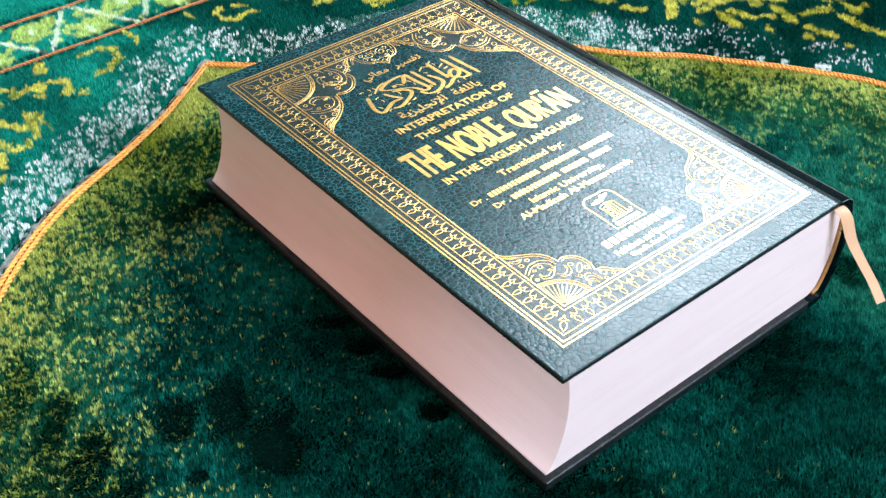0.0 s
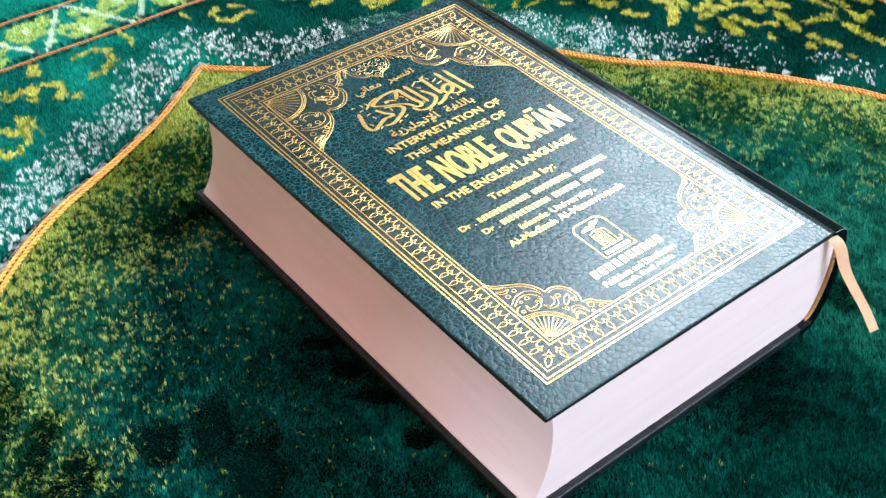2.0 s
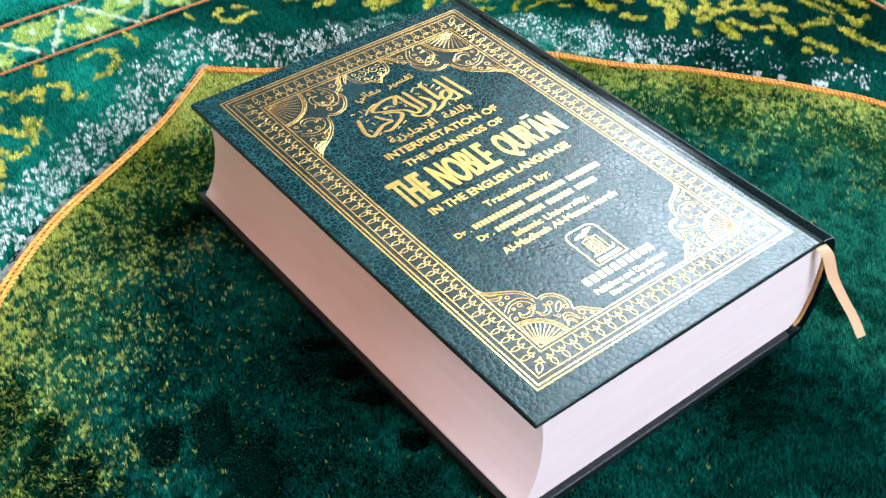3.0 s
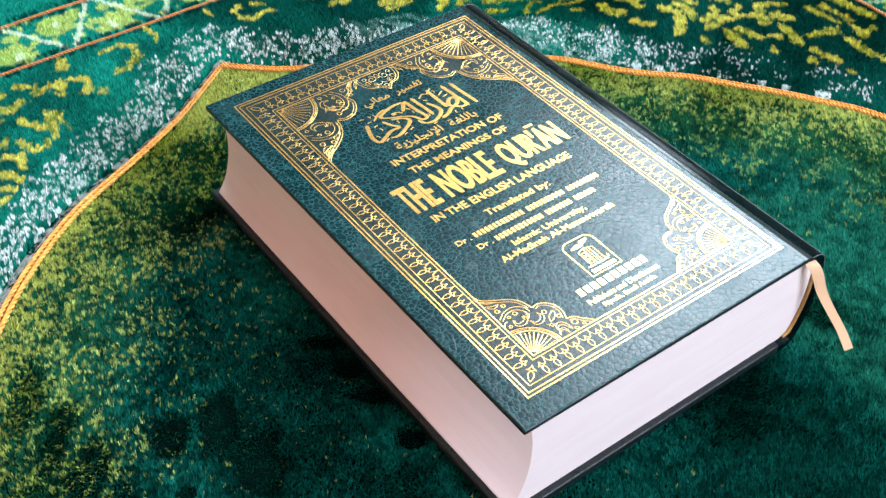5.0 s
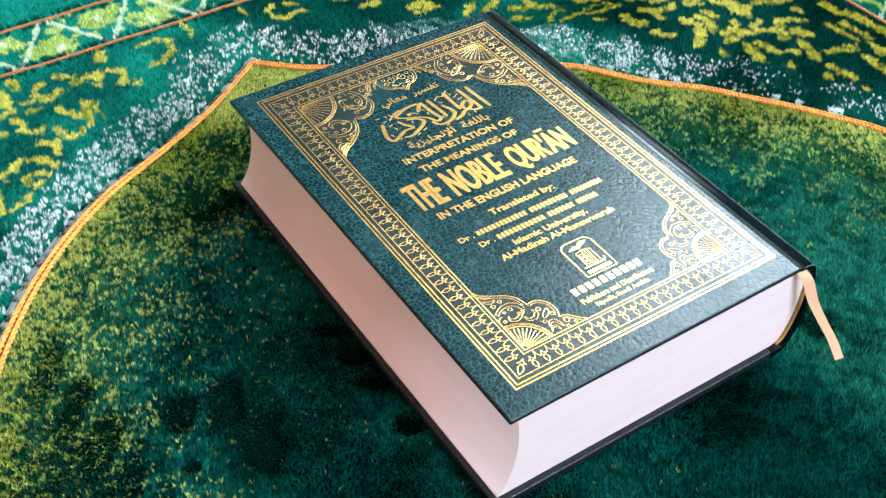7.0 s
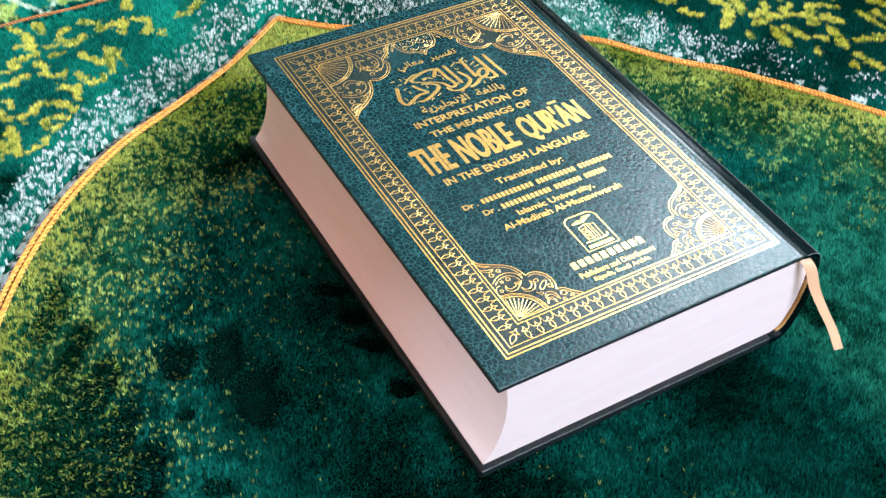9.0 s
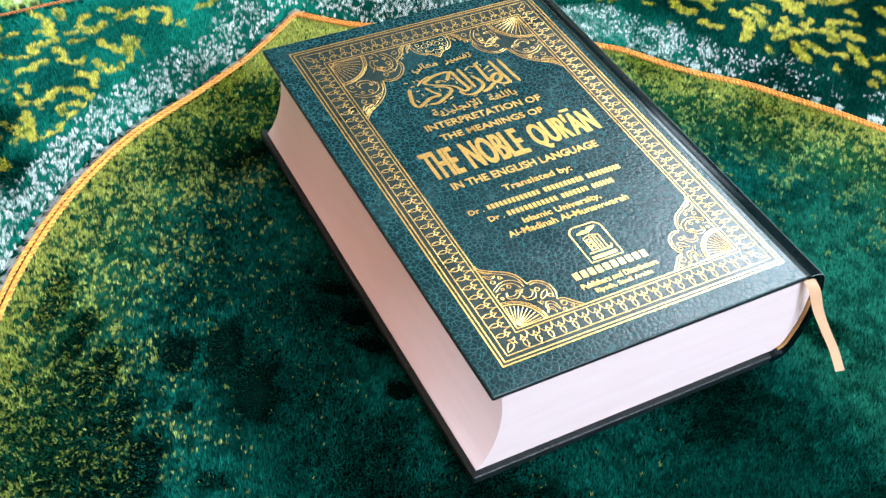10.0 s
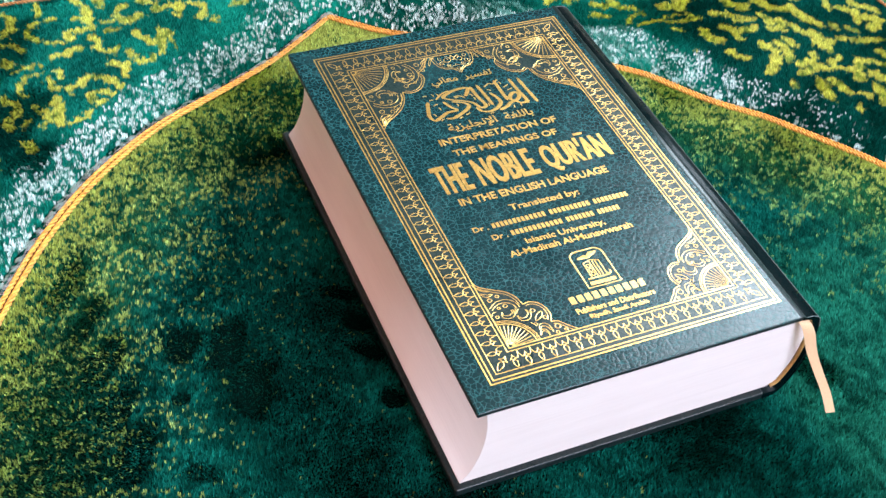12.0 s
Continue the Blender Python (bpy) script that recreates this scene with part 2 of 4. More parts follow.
# unseen wall, made dark so cover and spine mirror little light
structure("wall_north", slab(X0 - 0.15, X1 + 0.15, Y1, Y1 + 0.15, FLOOR_Z, TOP), DARK_MIRRORED_WALL, "plain dark slate plaster wall", "wall")
wall_with_window("wall_east", True, X1, 0.15, Y0, Y1, TOP, WIN_A)
wall_with_window("wall_south", False, Y0, -0.15, X0 - 0.15, X1 + 0.15, TOP, WIN_B)


# ---- the prayer rug ----
def lattice(x, y, size, seed):
    """Smooth value noise on the plan, 0 to 1."""
    table = np.random.RandomState(seed).rand(256, 256)
    u, v = np.asarray(x) / size + 1000.0, np.asarray(y) / size + 1000.0
    i, j = np.floor(u).astype(int), np.floor(v).astype(int)
    f, g = u - i, v - j
    f, g = f * f * (3 - 2 * f), g * g * (3 - 2 * g)
    i0, i1, j0, j1 = i % 256, (i + 1) % 256, j % 256, (j + 1) % 256
    return (table[i0, j0] * (1 - f) + table[i1, j0] * f) * (1 - g) + (table[i0, j1] * (1 - f) + table[i1, j1] * f) * g


ARCH_LEFT = spline([(5.35, 31.35), (4.2, 30.6), (1.6, 29.0), (-2.2, 26.9), (-5.0, 25.2), (-7.0, 23.75), (-9.3, 21.7), (-11.5, 19.4), (-13.7, 16.3), (-16.5, 11.0),
                    (-18.6, 4), (-19.5, -6), (-19.6, -30)], 12)
ARCH_RIGHT = spline([(5.35, 31.35), (6.6, 30.2), (8.4, 28.9), (13.8, 25.9), (18.9, 21.8), (20.75, 19.6), (22.2, 17.7), (24.2, 15.7), (25.9, 13.35), (27.45, 11.05),
                     (28.6, 9.3), (29.6, 7.6), (31.5, 3), (32.6, -6), (32.6, -30)], 12)
ARCH = np.vstack([ARCH_LEFT[::-1], ARCH_RIGHT[1:]])
LINE_IN, LINE_OUT, LINE_SIDE = 36.75, 41.0, 37.4
RUG = (-30.0, 41.5, -58.0, 50.0)

_gx, _gy = np.arange(-32, 44, 0.2), np.arange(-60, 52, 0.2)


def arch_grid():
    gx, gy = np.meshgrid(_gx, _gy, indexing="ij")
    best = np.full(gx.shape, 1e9)
    sign = np.ones(gx.shape)
    run = np.zeros(gx.shape)
    s = 0.0
    for a, b in zip(ARCH[:-1], ARCH[1:]):
        e = b - a
        ln = math.hypot(*e)
        k = np.clip(((gx - a[0]) * e[0] + (gy - a[1]) * e[1]) / (ln * ln), 0, 1)
        dx, dy = gx - a[0] - k * e[0], gy - a[1] - k * e[1]
        d = np.hypot(dx, dy)
        nearer = d < best
        best = np.where(nearer, d, best)
        sign = np.where(nearer, np.sign(e[0] * dy - e[1] * dx), sign)
        run = np.where(nearer, s + k * ln, run)
        s += ln
    return best * np.where(sign == 0, 1, sign), run


ARCH_D, ARCH_S = arch_grid()


def look_up(grid, x, y):
    u = np.clip((np.asarray(x) - _gx[0]) / 0.2, 0, len(_gx) - 1.001)
    v = np.clip((np.asarray(y) - _gy[0]) / 0.2, 0, len(_gy) - 1.001)
    i, j = u.astype(int), v.astype(int)
    f, g = u - i, v - j
    return (grid[i, j] * (1 - f) + grid[i + 1, j] * f) * (1 - g) + (grid[i, j + 1] * (1 - f) + grid[i + 1, j + 1] * f) * g


def rug_height(x, y):
    """Height of the pile's tips over the plan, in cm."""
    x, y = np.asarray(x, float), np.asarray(y, float)
    dip = -0.75 * np.exp(-((x - 2.0) / 10.0) ** 2 - ((y - 27.5) / 5.0) ** 2)
    rise = 0.18 / (1 + np.exp(-(x - 20) / 3.0))
    gap = np.hypot(np.maximum(np.maximum(-0.36 - x, x - 14.6), 0), np.maximum(np.maximum(0.0 - y, y - 21.7), 0))
    return -0.12 - 0.16 * np.exp(-(gap / 1.2) ** 2) + dip + rise + 0.16 * (lattice(x, y, 5.5, 3) - 0.5) + 0.10 * (lattice(x, y, 2.2, 4) - 0.5)


# yellow leaf strokes of the spandrels: width, then the points of the stroke
LEAVES_WEST_1 = [
    (0.52, -11.5, 35.8, -11.2, 35.2, -11.3, 34.3, -11.8, 34.0), (0.51, -9.8, 36.3, -9.7, 35.1), (0.43, -10.0, 34.6, -10.7, 33.7, -10.1, 33.0), (0.38, -9.4, 34.6, -9.0, 34.7),
    (0.67, -7.3, 35.4, -7.4, 33.8), (0.41, -8.0, 34.4, -7.5, 34.2), (0.46, -8.1, 33.2, -7.2, 33.3), (0.45, -8.5, 33.2, -8.6, 32.6),
    (0.41, -9.7, 32.6, -9.2, 32.3), (0.45, -9.7, 31.3, -8.9, 31.4, -8.2, 31.8), (0.44, -12.0, 33.2, -11.3, 33.0, -11.0, 32.4), (0.59, -12.0, 31.9, -11.7, 31.5),
    (0.47, -7.5, 32.5, -7.1, 32.0, -7.4, 31.5, -6.9, 31.0, -6.4, 31.4), (0.34, -6.7, 32.9, -6.0, 32.8), (0.41, -5.8, 34.5, -5.2, 35.0),
]
LEAVES_WEST_2 = [
    (0.57, -5.8, 34.0, -5.4, 33.4, -4.6, 33.8), (0.49, -6.6, 33.6, -6.2, 33.6), (0.49, -5.1, 32.3, -4.5, 31.5, -3.4, 32.0), (0.44, -3.9, 32.4, -4.2, 30.6),
    (0.39, -3.5, 32.2, -3.4, 31.0), (0.45, -5.8, 31.0, -5.6, 30.0, -4.7, 30.3), (0.51, -7.0, 30.2, -6.3, 29.9, -6.4, 29.2), (0.46, -7.9, 29.4, -7.3, 29.0, -6.7, 28.2),
    (0.32, -9.6, 30.2, -9.4, 29.8), (0.44, -10.3, 29.8, -10.1, 29.1, -9.4, 28.8, -8.9, 28.9, -8.2, 29.5), (0.32, -9.4, 28.8, -9.3, 28.2), (0.44, -8.5, 28.1, -7.7, 28.2, -7.4, 27.5, -7.9, 27.2, -8.5, 27.4, -8.5, 28.1),
    (0.34, -11.8, 30.9, -11.0, 31.0, -10.3, 30.9),
]
LEAVES_WEST_3 = [
    (0.27, -10.5, 30.2, -11.3, 30.1, -11.8, 29.4, -11.4, 28.9), (0.59, -12.5, 28.9, -12.0, 28.4, -11.9, 27.8, -12.5, 27.5, -12.5, 26.7), (0.46, -12.8, 27.1, -12.4, 26.7), (0.41, -11.2, 28.1, -10.7, 27.5, -10.7, 26.7, -11.1, 26.3),
    (0.42, -11.6, 27.1, -11.9, 26.6), (0.56, -10.2, 28.2, -10.1, 27.2, -10.3, 26.2), (0.44, -9.8, 26.0, -9.2, 26.2, -8.7, 26.5), (0.68, -6.5, 36.0, -6.4, 35.3),
    (0.51, -7.9, 36.3, -7.6, 35.8), (0.47, -4.3, 35.2, -3.5, 34.9, -3.8, 34.0, -3.2, 34.2, -2.3, 34.4, -2.6, 33.3), (0.49, -1.6, 34.4, -1.1, 33.9, -1.3, 33.1, -1.6, 33.0), (0.39, -1.0, 32.6, -0.6, 32.7),
]
LEAVES_EAST_1 = [
    (0.75, 25.1, 23.3, 25.0, 22.6, 25.5, 22.1), (0.53, 25.4, 21.0, 26.0, 20.2), (0.53, 26.5, 24.6, 27.2, 24.4, 27.6, 23.7, 28.6, 23.5), (0.56, 26.4, 23.3, 27.0, 22.8, 28.2, 22.7),
    (0.49, 26.6, 22.7, 26.8, 21.9), (0.5, 29.3, 23.7, 29.5, 23.1, 29.0, 22.5, 29.7, 22.0), (0.59, 30.0, 23.1, 29.8, 22.3), (0.69, 31.5, 23.9, 31.7, 23.0, 32.3, 21.8),
    (0.54, 30.5, 22.6, 30.9, 21.3), (0.83, 31.4, 21.3, 31.1, 20.2), (0.65, 31.8, 20.4, 31.3, 19.5), (0.73, 27.7, 21.1, 28.0, 20.3, 27.5, 19.4, 26.7, 18.8),
    (0.57, 28.7, 21.1, 28.9, 20.5, 28.4, 19.4), (0.5, 29.3, 21.2, 29.6, 20.4),
]
LEAVES_EAST_2 = [
    (0.56, 28.7, 19.0, 29.5, 18.9, 30.0, 18.1), (0.58, 30.0, 19.6, 29.4, 18.3), (0.45, 28.3, 18.3, 29.4, 18.3), (0.49, 31.5, 18.8, 30.7, 18.7, 30.7, 18.2, 31.2, 17.8),
    (0.73, 32.2, 18.2, 31.4, 17.0), (0.53, 31.5, 17.7, 32.3, 17.7), (0.75, 29.0, 17.4, 28.8, 16.5, 28.5, 15.5), (0.63, 29.7, 17.2, 30.0, 16.0),
    (0.56, 30.6, 15.7, 30.9, 15.4), (0.56, 29.6, 14.8, 29.2, 14.2), (0.66, 29.4, 13.1, 29.8, 12.6), (0.54, 32.4, 20.5, 33.4, 20.0, 34.9, 19.7),
    (0.64, 35.6, 23.9, 35.6, 23.0, 36.5, 22.2), (0.54, 34.4, 23.1, 35.1, 22.4, 34.7, 21.6), (0.77, 35.4, 21.8, 36.1, 21.3, 35.2, 20.8), (0.59, 32.9, 21.7, 33.0, 21.3),
]
LEAVES_EAST_3 = [
    (0.58, 33.7, 21.1, 34.0, 20.8), (0.52, 32.6, 18.3, 33.7, 17.6), (0.74, 32.3, 17.0, 32.8, 16.5), (0.74, 32.0, 16.0, 31.4, 14.6),
    (0.47, 34.0, 18.9, 34.3, 18.4), (0.78, 29.8, 25.3, 30.2, 24.3, 31.0, 24.0), (0.8, 28.0, 25.7, 28.2, 25.0, 28.9, 24.7), (0.78, 24.0, 26.2, 25.0, 25.9, 25.8, 26.5),
    (0.56, 25.1, 26.7, 26.3, 26.5), (0.33, 21.8, 25.1, 22.9, 25.2, 24.0, 24.7, 25.5, 24.6, 25.3, 25.1, 23.7, 25.3), (0.3, 21.3, 25.5, 21.8, 26.0, 22.7, 26.0), (0.52, 32.2, 24.6, 32.8, 24.6),
    (0.51, 34.1, 24.1, 33.8, 23.2), (0.53, 21.8, 27.0, 22.4, 26.6), (0.42, 27.4, 17.7, 27.3, 17.3), (0.36, 23.5, 24.1, 23.8, 23.8),
]
LEAVES_LOW = [
    (0.7, 32.5, 14.5, 34.0, 14.0), (0.55, 31.5, 13.6, 31.7, 11.9), (0.7, 29.3, 12.8, 30.3, 11.5), (0.7, 30.7, 12.9, 29.8, 12.0), (0.8, 30.9, 11.5, 31.6, 9.6), (0.6, 33.8, 13.1, 33.7, 11.3),
    (0.5, 35.1, 13.8, 34.6, 12.9, 36.0, 13.1), (0.8, 36.4, 16.9, 36.8, 14.0), (0.5, 34.6, 16.6, 34.7, 14.6), (0.5, 35.4, 16.4, 35.5, 14.3), (0.6, 36.0, 18.3, 36.0, 17.1)]
LEAVES_TOP = [
    (0.38, 0.5, 35.6, 1.5, 35.7, 2.2, 35.2, 2.0, 34.2, 1.1, 33.7, 0.5, 33.6), (0.4, 3.5, 36.4, 3.6, 35.6, 3.5, 35.1), (0.4, 8.7, 35.6, 8.2, 35.0, 8.2, 34.2, 8.9, 33.9, 9.9, 34.0),
    (0.35, 9.4, 35.2, 9.9, 34.9), (0.4, 6.9, 36.0, 7.0, 35.5), (0.55, 12.2, 34.1, 12.9, 33.9), (0.55, 13.1, 32.6, 14.0, 32.5), (0.5, 14.7, 33.1, 15.3, 32.9), (0.6, 15.5, 30.9, 16.5, 30.9),
    (0.5, 15.4, 30.3, 16.8, 30.4), (0.6, 17.6, 28.6, 18.6, 29.3), (0.55, 18.9, 28.3, 20.0, 29.1), (0.5, 20.3, 27.7, 21.4, 27.2), (0.5, 21.7, 28.2, 21.4, 27.2), (0.5, 19.8, 26.7, 20.5, 26.4)]


def leaf_strokes():
    """Each stroke as short pieces: x, y to x, y and width; where the pattern is not given, it goes on at random."""
    rnd = random.Random(11)
    strokes = []
    for row in LEAVES_WEST_1 + LEAVES_WEST_2 + LEAVES_WEST_3 + LEAVES_EAST_1 + LEAVES_EAST_2 + LEAVES_EAST_3 + LEAVES_LOW + LEAVES_TOP:
        pts = list(zip(row[1::2], row[2::2]))
        strokes += [(*p, *q, row[0]) for p, q in zip(pts[:-1], pts[1:])]
    mids = [((a + c) / 2, (b + d) / 2) for a, b, c, d, _ in strokes]
    for _ in range(1200):
        x, y = rnd.uniform(-29, 37), rnd.uniform(-5, 36.3)
        if min(math.hypot(x - p, y - q) for p, q in mids) < 1.75:
            continue
        turn, ln = rnd.uniform(0, math.pi), rnd.uniform(0.5, 1.5)
        strokes.append((x - ln / 2 * math.cos(turn), y - ln / 2 * math.sin(turn), x + ln / 2 * math.cos(turn), y + ln / 2 * math.sin(turn), rnd.uniform(0.45, 0.75)))
        mids.append((x, y))
    return strokes


STROKES = leaf_strokes()


def leaf_mask(x, y):
    """Below zero inside a leaf."""
    xx = x + 0.36 * (lattice(x, y, 0.22, 21) - 0.5) + 0.16 * (lattice(x, y, 0.7, 22) - 0.5)
    yy = y + 0.36 * (lattice(x, y, 0.22, 23) - 0.5) + 0.16 * (lattice(x, y, 0.7, 24) - 0.5)
    best = np.full(x.shape, 9.0)
    for a, b, c, d, w in STROKES:
        near = np.nonzero((xx > min(a, c) - 1) & (xx < max(a, c) + 1) & (yy > min(b, d) - 1) & (yy < max(b, d) + 1))[0]
        if not len(near):
            continue
        e, f = c - a, d - b
        k = np.clip(((xx[near] - a) * e + (yy[near] - b) * f) / (e * e + f * f), 0, 1)
        best[near] = np.minimum(best[near], np.hypot(xx[near] - a - k * e, yy[near] - b - k * f) - w * 0.43)
    return best


PALE, SPROUT, SEA = np.array((0.22, 0.50, 0.43)), np.array((0.15, 0.38, 0.13)), np.array((0.028, 0.28, 0.165))
GREEN, DEEP, TEAL = np.array((0.005, 0.138, 0.104)), np.array((0.0012, 0.034, 0.025)), np.array((0.009, 0.30, 0.215))
YELLOW, OLIVE, WHITE = np.array((0.40, 0.54, 0.145)), np.array((0.07, 0.19, 0.035)), np.array((0.76, 0.93, 0.91))
LEAF, MOSS, OCHRE = np.array((0.64, 0.65, 0.12)), np.array((0.018, 0.13, 0.042)), np.array((0.46, 0.48, 0.08))


def blend(col, mask, other, k=1.0):
    m = (np.asarray(mask, float) * k)[:, None]
    return col * (1 - m) + other * m


def step(v, a, b):
    s = np.clip((v - a) / (b - a), 0, 1)
    return s * s * (3 - 2 * s)


def dye(x, y):
    """The rug's woven colours over the plan, lightened eastward for light; also the signed distance from the arch's
    cord and the white share.
    """
    d, run = look_up(ARCH_D, x, y), look_up(ARCH_S, x, y)
    n = len(x)
    tone = lattice(x, y, 3.5, 31)
    east = step(x, 21.5, 25.5)
    # less dark dye east of x 12, standing in for stronger light there
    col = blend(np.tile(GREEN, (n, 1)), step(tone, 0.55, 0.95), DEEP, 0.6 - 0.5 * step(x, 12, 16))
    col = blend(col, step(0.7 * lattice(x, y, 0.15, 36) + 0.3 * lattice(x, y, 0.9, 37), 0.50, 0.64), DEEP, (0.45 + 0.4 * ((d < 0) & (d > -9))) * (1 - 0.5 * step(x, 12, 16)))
    col = blend(col, step(x, 13.5, 16.0) * (d < 0) * step(9.0 - y, 0.0, 4.0), SEA, 0.45)
    # the field: yellow flecks that thin out from the cord to the middle
    inside = d < 0
    deep = -d
    fleck = 0.52 * lattice(x, y, 0.11, 32) + 0.32 * lattice(x, y, 0.30, 33) + 0.16 * lattice(x, y, 1.3, 34)
    patchy = 0.45 + 0.55 * step(x, 9.0, 15.0)
    fleck = fleck * (1 - patchy) + patchy * (0.55 * lattice(x, y, 0.11, 32) + 0.27 * lattice(x, y, 0.36, 38) + 0.18 * lattice(x, y, 1.1, 39))
    limit = np.interp(deep, [0, 0.5, 2.0, 5.0, 8.5, 12.0, 16, 40], [0.30, 0.41, 0.525, 0.595, 0.682, 0.775, 0.83, 0.85])
    limit = limit + (0.03 * step(deep, 1.0, 3.5) - 0.04 * step(1.6 - deep, 0.0, 1.2)) * step(x, 9.0, 15.0) + 0.12 * step(4.0 - y, 0, 3.0) * step(x, -2.0, 4.0)
    limit = limit + 0.02 - 0.15 * step(y, 26.5, 29.0)
    f = step(fleck - limit, -0.015, 0.03)
    col = blend(col, inside * step(7.0 - deep, 0.0, 4.0), MOSS, 0.55 + 0.25 * step(x, 9, 14))
    col = blend(col, inside * step(lattice(x, y, 0.42, 55), 0.45, 0.75), DEEP, 0.55)
    col = blend(col, inside * f, OLIVE * 0.2 + YELLOW * 0.8)
    col = blend(col, inside * f * (lattice(x, y, 0.09, 35) > 0.5), YELLOW, 0.9)
    col = blend(col, inside * f * step(3.2 - deep, 0.0, 2.6), OCHRE, 0.4)
    col = blend(col, inside * f * step(x, 12.0, 15.0) * step(deep, 2.0, 5.0), SPROUT, 0.75)
    olive = inside * step(fleck - limit, -0.10, -0.02) * (1 - f)
    col = blend(col, olive, OLIVE, np.interp(deep, [0, 4, 9, 14], [0.28, 0.22, 0.1, 0.0]))
    stray = inside & (deep > 5) & (x < 8) & (lattice(x, y, 0.06, 52) > np.interp(deep, [5, 9, 14], [0.90, 0.92, 0.955]))
    col = blend(col, stray, YELLOW, 0.75)
    # white flecked band outside the cord
    edge = d + 1.1 * (lattice(x, y, 0.9, 41) - 0.5)
    band = (d > 0.05) & (edge < 3.5)
    share = np.interp(edge, [0.0, 0.5, 1.1, 2.4, 3.2, 3.6], [0.2, 0.36, 0.43, 0.43, 0.33, 0.1])
    speck = 0.70 * lattice(x, y, 0.06, 42) + 0.30 * lattice(x, y, 0.24, 43)
    speck = np.where(x > 20.5, lattice(x, y, 0.055, 42), speck)
    share = share - 0.075 * step(12.0 - x, 0.0, 4.0) - 0.10 * step(x, 12.5, 15.0) * (1 - step(x, 18.5, 21.0)) - 0.05 * step(x, 6.0, 10.0) - 0.17 * east - 0.06 * step(x, 25, 29)
    share = share + 0.34 * step(x, 14.0, 17.0) * (lattice(x, y, 0.8, 56) - 0.44)
    white = band * step(speck - (1 - share), -0.01, 0.05)
    col = blend(col, (d > 0.05) * 1.0, TEAL, (0.75 * step(lattice(x, y, 2.6, 45), 0.35, 0.85) + 0.35 * step(y, 30, 34) * step(7.0 - x, 0, 5)) * (1 - 0.9 * east) * (1 - 0.5 * step(-6.0 - x, 0, 4)))
    col = blend(col, (d > 0.05) * east, DEEP, 0.6)
    col = blend(col, band * (1 - 0.8 * east), TEAL, 0.35)
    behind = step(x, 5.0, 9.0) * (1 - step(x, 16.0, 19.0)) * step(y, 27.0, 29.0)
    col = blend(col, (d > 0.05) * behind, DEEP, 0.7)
    streak = lattice(x + 0.35 * y, 0.22 * y, 0.10, 54)
    col = blend(col, band * step(x, 12.0, 15.0) * (1 - step(x, 19.5, 22.5)) * step(streak, 0.38, 0.70), PALE, 0.8)
    col = blend(col, white, WHITE)
    tuft = (d > 0.06) & (d < 0.42 + 0.3 * (x > 14) + 0.28 * (x < -2)) & (np.where(x < -2, lattice(run, run * 0, 0.2, 44), lattice(run, run * 0, 0.42, 44)) > np.where(x < -2, 0.55, 0.70))
    col = blend(col, (d > 0.05) & (d < 0.4), DEEP, 0.8)
    col = blend(col, tuft, WHITE, 0.9)
    white = np.maximum(white, tuft)
    # spandrels with yellow leaves
    spandrel = (edge >= 3.5) & (y < LINE_IN) & (np.abs(x - 5.3) < LINE_SIDE - 5.3)
    leaf = spandrel & (leaf_mask(x, y) < 0)
    col = blend(col, leaf, LEAF, 0.94)
    col = blend(col, leaf & (lattice(x, y, 0.3, 46) > 0.75), OLIVE, 0.7)
    # border between the straight cords: pale zigzag on yellow and teal
    border = ((y > LINE_IN) & (y < LINE_OUT)) | ((np.abs(x - 5.3) > LINE_SIDE - 5.3) & (np.abs(x - 5.3) < LINE_SIDE - 1.1) & (y < LINE_IN))
    u = np.where(y > LINE_IN, x, y)
    v = np.where(y > LINE_IN, y - LINE_IN, np.abs(x - 5.3) - (LINE_SIDE - 5.3)) / 4.2
    zig = np.abs(((u + 3.1) / 5.22 % 1.0) * 2 - 1)
    stray_x, stray_v = 0.5 * (lattice(x, y, 0.5, 50) - 0.5), 0.5 * (lattice(x, y, 0.5, 53) - 0.5)
    high_star = np.hypot((u + 0.42 + 2.61 + stray_x) % 5.22 - 2.61, (v - 0.65) * 4.2 + stray_v)
    low_star = np.hypot((u - 2.20 + 2.61 + stray_x) % 5.22 - 2.61, (v - 0.26) * 4.2 + stray_v)
    star = np.minimum(high_star, low_star)
    blob = 0.5 * lattice(x, y, 0.9, 47) + 0.5 * lattice(x, y, 0.35, 48)
    col = blend(col, border * 1.0, TEAL, 0.8)
    col = blend(col, border & ((star < 0.45 + 1.1 * blob) | (blob > 0.62)), YELLOW * 1.35, 0.85)
    zz = border & (np.abs(zig - (0.04 + 0.92 * v)) < 0.050 + 0.08 * (lattice(x, y, 0.3, 49) - 0.5))
    zz = zz | (border & (star < 0.30))
    col = blend(col, zz, WHITE * np.array((1.0, 1.0, 0.80)), 0.8)
    white = np.maximum(white, zz * 0.6)
    plain = y >= LINE_OUT
    col = blend(col, plain * 1.0, TEAL, 0.75)
    return col, d, white


